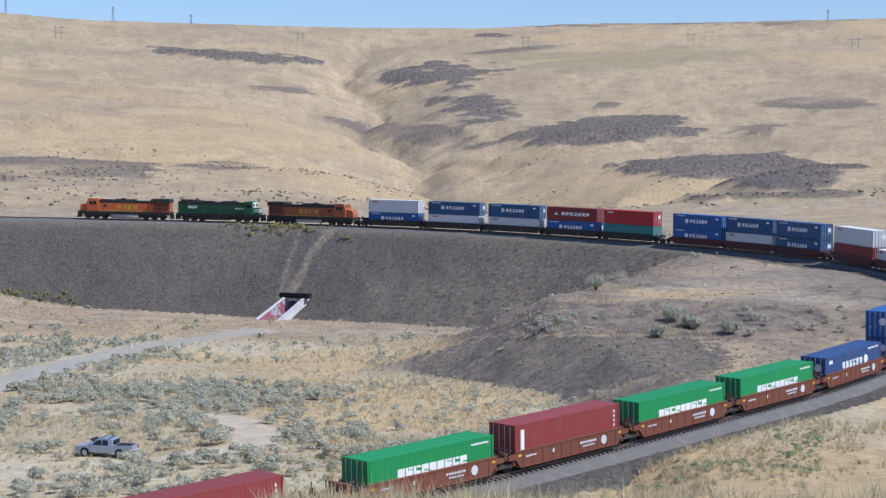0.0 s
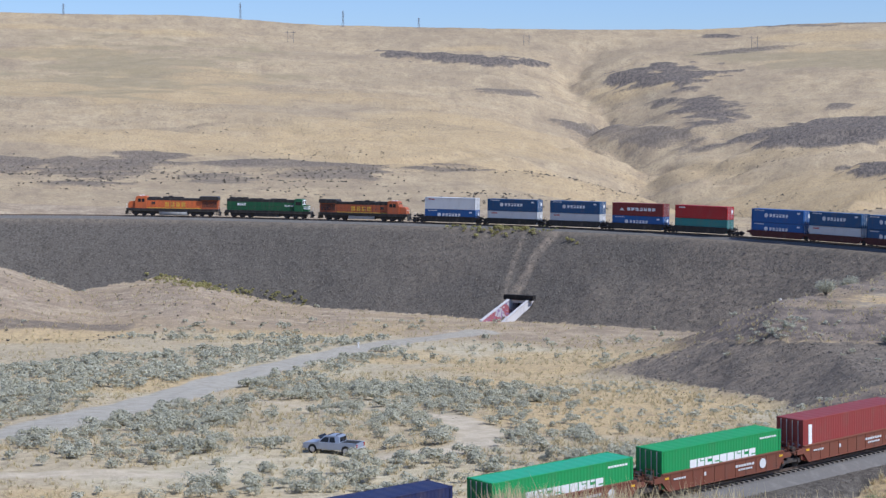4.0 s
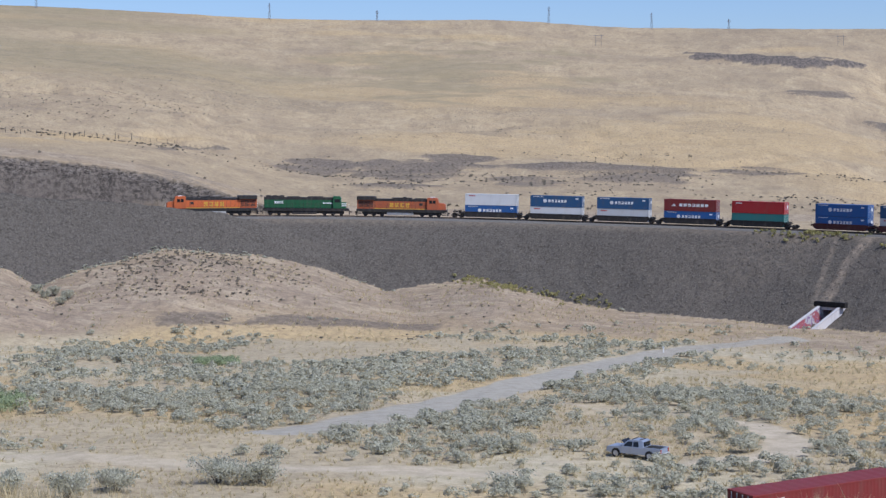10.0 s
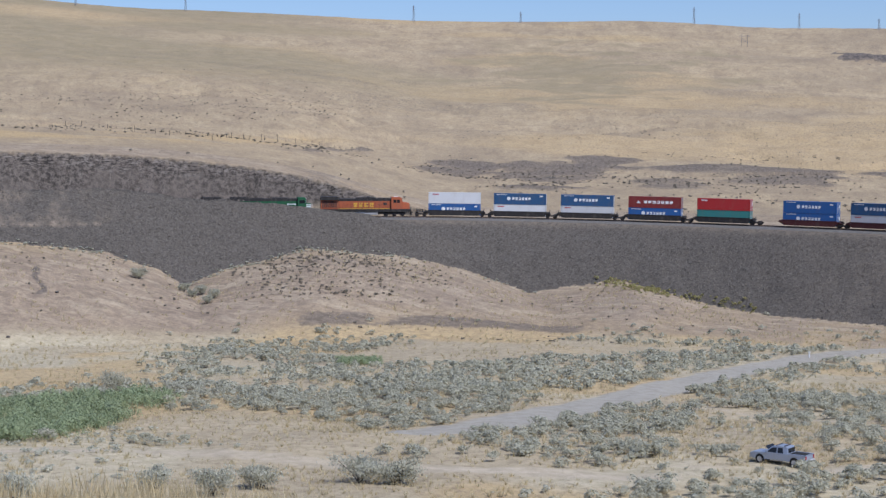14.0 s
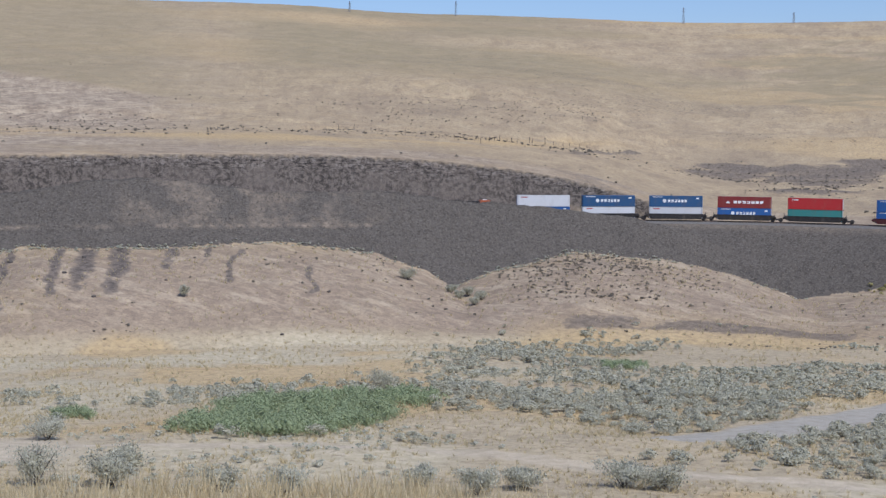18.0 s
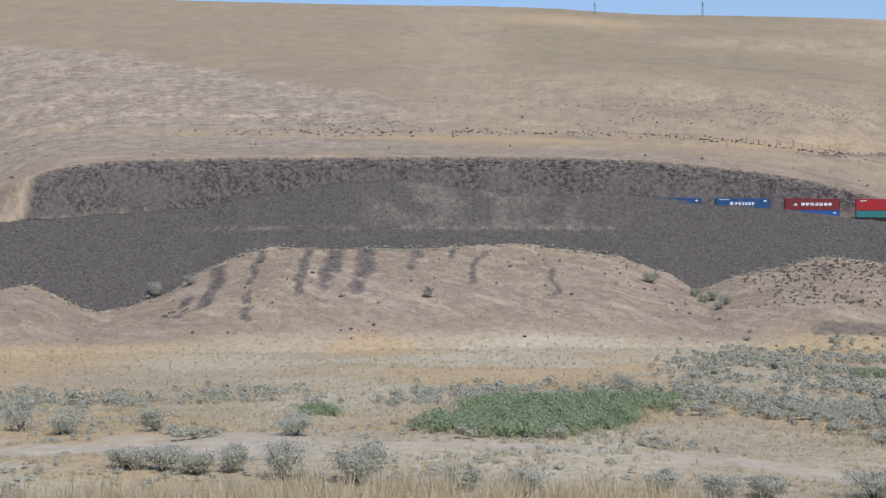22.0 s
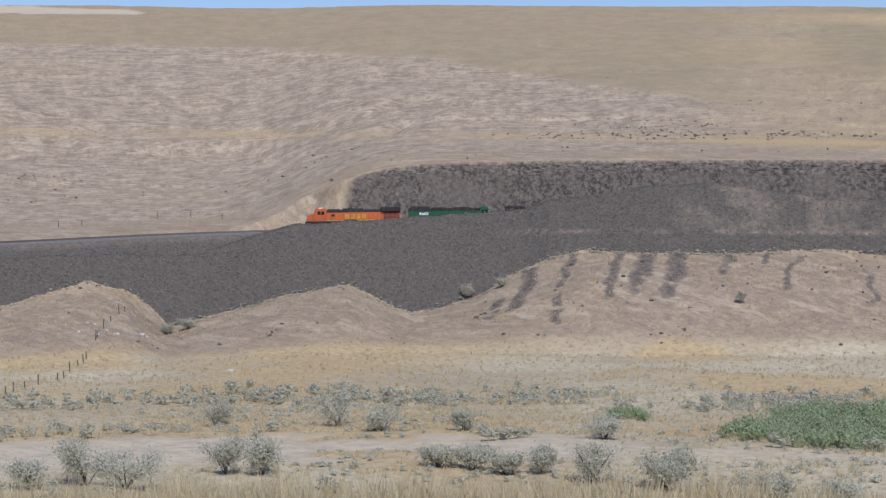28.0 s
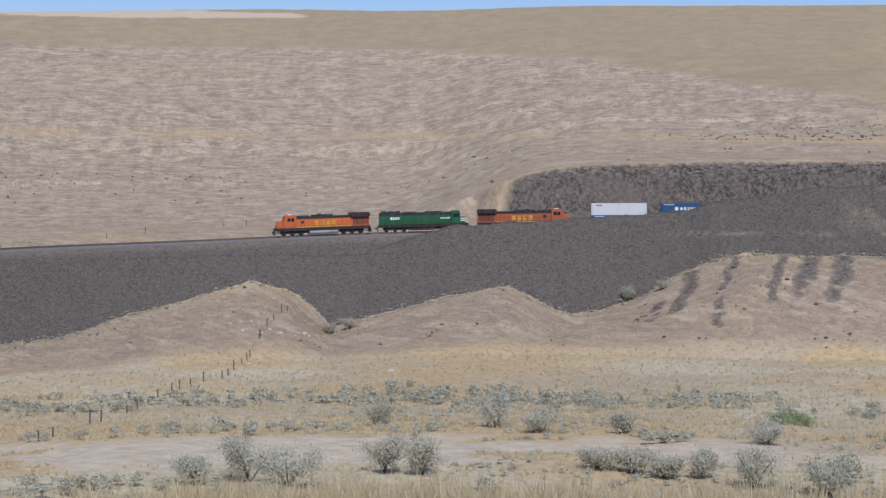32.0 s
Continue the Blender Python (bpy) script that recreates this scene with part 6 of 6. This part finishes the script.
def fill_edge(x, y, z, kinds, a, r):
    """High where bare ground below meets rubble above."""
    up, down = land(x * (1 + 2.4 / r), y * (1 + 2.4 / r))[1]["gravel"], land(x * (1 - 0.8 / r), y * (1 - 0.8 / r))[1]["gravel"]
    return step(up, 0.3, 0.7) * (1 - step(down, 0.3, 0.7)) * (0.3 + 0.7 * step(fbm(x, y, 16, 127, 3), -0.3, 0.3))


strewn("toe_sage", "pale sage fringing the foot of the fill", "scrub", scatter(rng, 44000, (-74, -20), (270, 366), fill_edge), SMALL_BUSHES, PALE_SAGE, rng, (0.4, 1.0), 0.7)
strewn("bench_scrub", "sparse sage on the stony bench beside the track", "scrub", scatter(rng, 1500, (1, 16), (160, 292), lambda x, y, z, k, a, r: (1 - 0.8 * k["greyroad"]) * (0.12 + 0.5 * np.exp(-(((z - EYE) / r + 0.110) / 0.009) ** 2)) * step(fbm(x, y, 12, 125, 3), -0.1, 0.4)), BUSHES, SAGE, rng, (0.5, 1.9))


def hill_dots(x, y, z, kinds, a, r):
    zone = step(fbm(x, y, 150, 131, 4), -0.05, 0.45) * (1 - 0.6 * step(r, 800, 1300))
    lean = (z - EYE) / r
    thick = np.exp(-((a + 44.8) / 2.4) ** 2 - ((lean - 0.0205) / 0.0035) ** 2) + np.exp(-((a + 53.4) / 2.0) ** 2 - ((lean - 0.0012) / 0.004) ** 2) + np.exp(-((a + 31) / 4.5) ** 2 - ((lean - 0.027) / 0.008) ** 2)
    return np.clip(zone * 0.8 + kinds["scrub"] * 0.5 + 2.0 * thick, 0, 1) * (0.3 * step(a, -26, -20) + (1 - 0.3 * step(a, -26, -20)) * step(r, 470, 600)) * np.where(r > 425, 1, 0) * (1 - 0.55 * step(-a, 26, 31)) * (1 - step(z - EYE, 60, 110)) * (1 - 0.85 * step(-a, 46, 52) * (1 - step(r, 600, 800)))


strewn("hill_scrub", "dark scrub dotted over the dry hills", "scrub", scatter(rng, 34000, (-74, 16), (425, 1600), hill_dots, False), TINY_BUSHES, DARK_SAGE, rng, (0.45, 1.25), 0.8)
strewn("cut_edge_scrub", "scrub along the brow above the rock cut", "scrub", scatter(rng, 60, (-58, -24), (384, 440), lambda x, y, z, k, a, r: (1 - k["rock"]) * 0.5 * np.where(k["gravel"] < 0.3, 1, 0)), SMALL_BUSHES, DARK_SAGE, rng, (0.5, 1.1))

# dry bunch grass
TUFTS = []
for _ in range(5):
    n = 9
    c = rng.normal(0, 0.10, (n, 3)) * (1, 1, 0)
    d = rng.normal(0, 0.35, (n, 3)) * (1, 1, 0) + (0, 0, 1)
    s = np.cross(d, rng.normal(0, 1, (n, 3)))
    s = s / np.linalg.norm(s, axis=1)[:, None] * 0.055
    h = rng.uniform(0.5, 1.0, (n, 1))
    TUFTS.append(np.stack([c - s, c + s, c + d * h], 1))


def valley_grass(x, y, z, kinds, a, r):
    return open_ground(kinds) * np.clip(0.35 + 0.65 * step(fbm(x, y, 12, 141, 3), -0.3, 0.4), 0, 1)


strewn("bunch_grass", "dry straw-coloured bunch grass over the valley floor", "grass", scatter(rng, 40000, (-74, 10), (114, 215), valley_grass), TUFTS, STRAW, rng, (0.3, 0.65))
strewn("bunch_grass", "dry grass on the spurs and far valley floor", "grass", scatter(rng, 20000, (-74, 8), (215, 372), valley_grass), TUFTS, STRAW, rng, (0.4, 0.8))
BLADES = []
for _ in range(6):
    n = 26
    c = rng.normal(0, 0.16, (n, 3)) * (1, 1, 0)
    lean = rng.normal(0, 0.22, (n, 3)) * (1, 1, 0) + (-0.06, 0.0, 1)
    s = np.cross(lean, rng.normal(0, 1, (n, 3)))
    s = s / np.linalg.norm(s, axis=1)[:, None] * 0.009
    h = rng.uniform(0.45, 1.0, (n, 1))
    mid = c + lean * h * 0.55
    tip = c + lean * h + rng.normal(0, 0.07, (n, 3)) * (1, 1, 0.2)
    BLADES.append(np.concatenate([np.stack([c - s, c + s, mid + s], 1), np.stack([c - s, mid + s, mid - s], 1), np.stack([mid - s, mid + s, tip], 1)]))


def brow_grass(x, y, z, kinds, a, r):
    return np.where((a > -6) | (a < -28), 1.0, 0.12) * step(fbm(x, y, 5, 151, 3), -0.9, 0.1)


strewn("tall_grass", "tall dry grass on the brow of the hill", "grass", scatter(rng, 3600, (-76, 17), (19, 34), brow_grass), BLADES, STRAW, rng, (0.42, 0.82))
strewn("tall_grass", "dry grass and weeds sloping down to the near track", "grass", scatter(rng, 5200, (-4, 17), (60, 140), lambda x, y, z, k, a, r: (1 - np.clip(k["gravel"] * 1.5, 0, 1)) * step(fbm(x, y, 7, 159, 3), -0.4, 0.3)), TUFTS, STRAW, rng, (0.4, 0.8))
strewn("track_weeds", "green weeds on the bank below the near track", "weeds", scatter(rng, 1900, (0, 13), (95, 135), lambda x, y, z, k, a, r: (1 - np.clip(k["gravel"] * 1.1, 0, 1)) * step(fbm(x, y, 9, 155, 3), -0.2, 0.3)), SMALL_BUSHES, WILLOW, rng, (0.25, 0.7), 0.7)
# weeds on the fill and in the wet ground
strewn("fill_weeds", "yellow-green weeds along the top of the fill", "weeds", scatter(rng, 900, (-9.5, -3.0), (336, 362), lambda x, y, z, k, a, r: np.exp(-(((z - EYE) / r + 0.0545 + 0.0016 * (a + 5)) / 0.0034) ** 2) * 0.9 * step(fbm(x, y, 9, 157, 3), -0.2, 0.3) * k["gravel"]), SMALL_BUSHES, WEED, rng, (0.7, 1.5))
strewn("toe_weeds", "yellow-green weeds at the foot of the fill", "weeds", scatter(rng, 1500, (-18, -12.5), (300, 366), lambda x, y, z, k, a, r: np.exp(-(((z - EYE) / r + 0.0855 + 0.0028 * (a + 16)) / 0.0022) ** 2)), SMALL_BUSHES, WEED, rng, (0.6, 1.4))



WILLOWS = [bush_shape(rng, 130, upright=1.6, leaf=0.10) for _ in range(4)]
strewn("willow_thicket", "bright green willow thicket in a damp hollow", "thicket", scatter(rng, 3800, (-43.8, -32.3), (138, 204), green_thicket), WILLOWS, WILLOW, rng, (0.9, 1.9))
strewn("green_bush", "small bright green thicket among dry scrub", "thicket", scatter(rng, 130, (-26.9, -25.5), (238, 247), lambda x, y, z, k, a, r: 1 + 0 * x), WILLOWS, WILLOW, rng, (0.9, 1.5))
strewn("green_bush", "small green bushes beside pale sage", "thicket", scatter(rng, 60, (-45.8, -44.6), (168, 176), lambda x, y, z, k, a, r: 1 + 0 * x), WILLOWS, WILLOW, rng, (0.8, 1.5))


def sage_plant(label, az, r, wide, high, mat, seed):
    """One large bush: bent stems and many leaf clumps."""
    g = np.random.default_rng(seed)
    t = empty("sage_bush", label, "sagebrush", "large sage bushes in the valley")
    tips = []
    for k in range(9):
        a = g.uniform(0, 6.283)
        d = np.array([math.cos(a), math.sin(a)]) * g.uniform(0.15, 0.5) * wide
        h = g.uniform(0.6, 1.0) * high
        m = (d[0] * 0.35, d[1] * 0.35, h * 0.45)
        stem = tube(bmesh.new(), (0, 0, -0.1), m, 0.05, 5)
        part("stem", tube(stem, m, (d[0], d[1], h), 0.03, 4), TWIG, t, "twisted grey woody stem")
        tips += [(np.array([d[0], d[1], h]) * f) for f in (1.0, 0.85, 0.65, 0.5)]
    tips = np.array(tips)
    n = 3200
    c = tips[g.integers(0, len(tips), n)] + g.normal(0, 1, (n, 3)) * (0.11 * wide, 0.11 * wide, 0.10 * high)
    c[:, 2] = np.maximum(np.abs(c[:, 2]), 0.05)
    o = c - np.array([0, 0, high * 0.35])
    o = o / (np.linalg.norm(o, axis=1)[:, None] + 1e-6) + g.normal(0, 0.45, (n, 3))
    d = g.normal(0, 1, (n, 3)) * (0.7, 0.7, 0.5) + (0, 0, 0.9)
    d /= np.linalg.norm(d, axis=1)[:, None]
    s = np.cross(d, o)
    s /= np.linalg.norm(s, axis=1)[:, None]
    q = g.uniform(0.08, 0.17, (n, 1))
    crown = new("crown", triangles_mesh("crown", np.stack([c - s * q * 0.42, c + s * q * 0.42, c + d * q * 1.3], 1), mat))
    crown.parent = t
    x, y = at(az, r)
    t.matrix_basis = pose(x, y, ground_z(x, y))
    return t


BIG = [(-46.4, 127, 3.0, 2.6, 0), (-43.9, 125, 2.7, 2.4, 0), (-43.3, 131, 2.2, 1.8, 0), (-57.9, 127, 2.9, 2.5, 0), (-59.2, 127, 2.4, 2.4, 0), (-63.9, 125, 3.3, 2.9, 0), (-65.6, 124, 2.6, 2.0, 1), (-62.6, 122, 3.4, 2.4, 1),
       (-55.3, 163, 3.0, 2.6, 1), (-53.8, 160, 2.6, 1.9, 1), (-59.5, 168, 2.6, 2.0, 0), (-49.5, 130, 2.2, 1.6, 0), (-50.6, 131, 2.6, 1.6, 0), (-51.8, 131, 2.4, 1.5, 0), (-48.2, 130, 1.8, 1.7, 1), (-46.0, 152, 2.6, 1.9, 1), (-50.9, 158, 1.9, 1.7, 0),
       (-29.6, 121, 2.3, 1.5, 0), (-26.2, 122, 2.6, 1.7, 1), (-24.9, 121, 2.4, 1.6, 0), (-31.3, 118, 2.0, 1.8, 1), (-38.0, 118, 2.2, 1.7, 1), (-40.2, 120, 2.0, 1.5, 0), (-33.2, 121, 1.8, 1.4, 1), (-34.6, 195, 2.2, 2.2, 0)]
for k, (az, r, wide, high, pale) in enumerate(BIG):
    sage_plant("silvery sage bush standing in dry grass" if pale else "grey-green sage bush with woody stems", az, r, wide * 1.4, high * 1.1, PALE_SAGE if pale else SAGE, 40 + k)
for k, (az, r, wide, high) in enumerate([(-33.7, 333, 3.2, 2.2), (-41.4, 306, 1.8, 1.9), (-50.8, 336, 3.0, 2.6), (-49.6, 333, 2.2, 1.8), (-60.4, 322, 4.2, 2.0), (-61.2, 322, 3.0, 2.0), (-31.6, 333, 2.4, 1.7), (-31.9, 330, 2.0, 1.5), (-31.2, 327, 2.6, 1.7), (-31.4, 323, 2.0, 1.4), (8.0, 197, 2.6, 1.7), (8.5, 194, 2.2, 1.4), (9.9, 192, 2.4, 1.5), (7.4, 190, 1.8, 1.2), (5.3, 222, 2.6, 1.8), (6.1, 262, 3.0, 2.0), (-32.2, 335, 2.2, 1.5)]):
    sage_plant("dark sage bush on the slope", az, r, wide, high, SAGE, 80 + k)

# loose stones on the basalt slopes
STONES = []
for _ in range(6):
    v = np.array([(1, 0, 0), (-1, 0, 0), (0, 1, 0), (0, -1, 0), (0, 0, 0.8), (0, 0, -0.6)]) * rng.uniform(0.65, 1.2, (6, 1)) + rng.normal(0, 0.12, (6, 3))
    f = [(0, 2, 4), (2, 1, 4), (1, 3, 4), (3, 0, 4)]
    STONES.append(np.array([[v[i] for i in t] for t in f]))
RUBBLE, nt3, b3 = material("basalt_rubble", 0.95)
tone = mix(nt3, nt3.nodes.new("ShaderNodeNewGeometry").outputs["Random Per Island"], (0.066, 0.057, 0.047), (0.19, 0.166, 0.136))
tone = mix(nt3, times(nt3, noise_of(nt3, 0.25, 3, 0.6), 0.4), tone, (0.15, 0.125, 0.105))
nt3.links.new(tone, b3.inputs["Base Color"])
strewn("fill_stones", "dark basalt rubble covering the slopes of the fill", "rubble", scatter(rng, 110000, (-74, 9), (292, 372), lambda x, y, z, k, a, r: k["gravel"] * (1 - 0.6 * k["dust"]) * np.where(r < np.interp(-a, -AZ_TRACK[FAR_PART], R_TRACK[FAR_PART]) - 8, 1, 0)), STONES, RUBBLE, rng, (0.12, 0.30))
strewn("spoil_stones", "broken dark rock on the spoil bank", "rubble", scatter(rng, 30000, (-4, 15), (158, 290), lambda x, y, z, k, a, r: np.clip(k["gravel"] + (0.02 + 0.22 * k["bench"]) * (1 - np.clip(1.3 * k["greyroad"], 0, 1)), 0, 1) * step(r, 158, 165)), STONES, RUBBLE, rng, (0.07, 0.22))
strewn("ballast_stones", "grey crushed ballast beside the near track", "rubble", scatter(rng, 26000, (-9, 15.5), (92, 165), lambda x, y, z, k, a, r: np.where((k["gravel"] > 0.4) & (line_distance(x, y, NEAR_LINE)[0] > 2.6), 1.0, 0.02)), STONES, RUBBLE, rng, (0.05, 0.13))


def motions():
    """The train runs along the rails at a steady speed."""
    for ob, s, turn, up in MOVERS:
        walk(ob, [(t, car_pose(after(s, t), turn, up)) for t in range(33)])


motions()
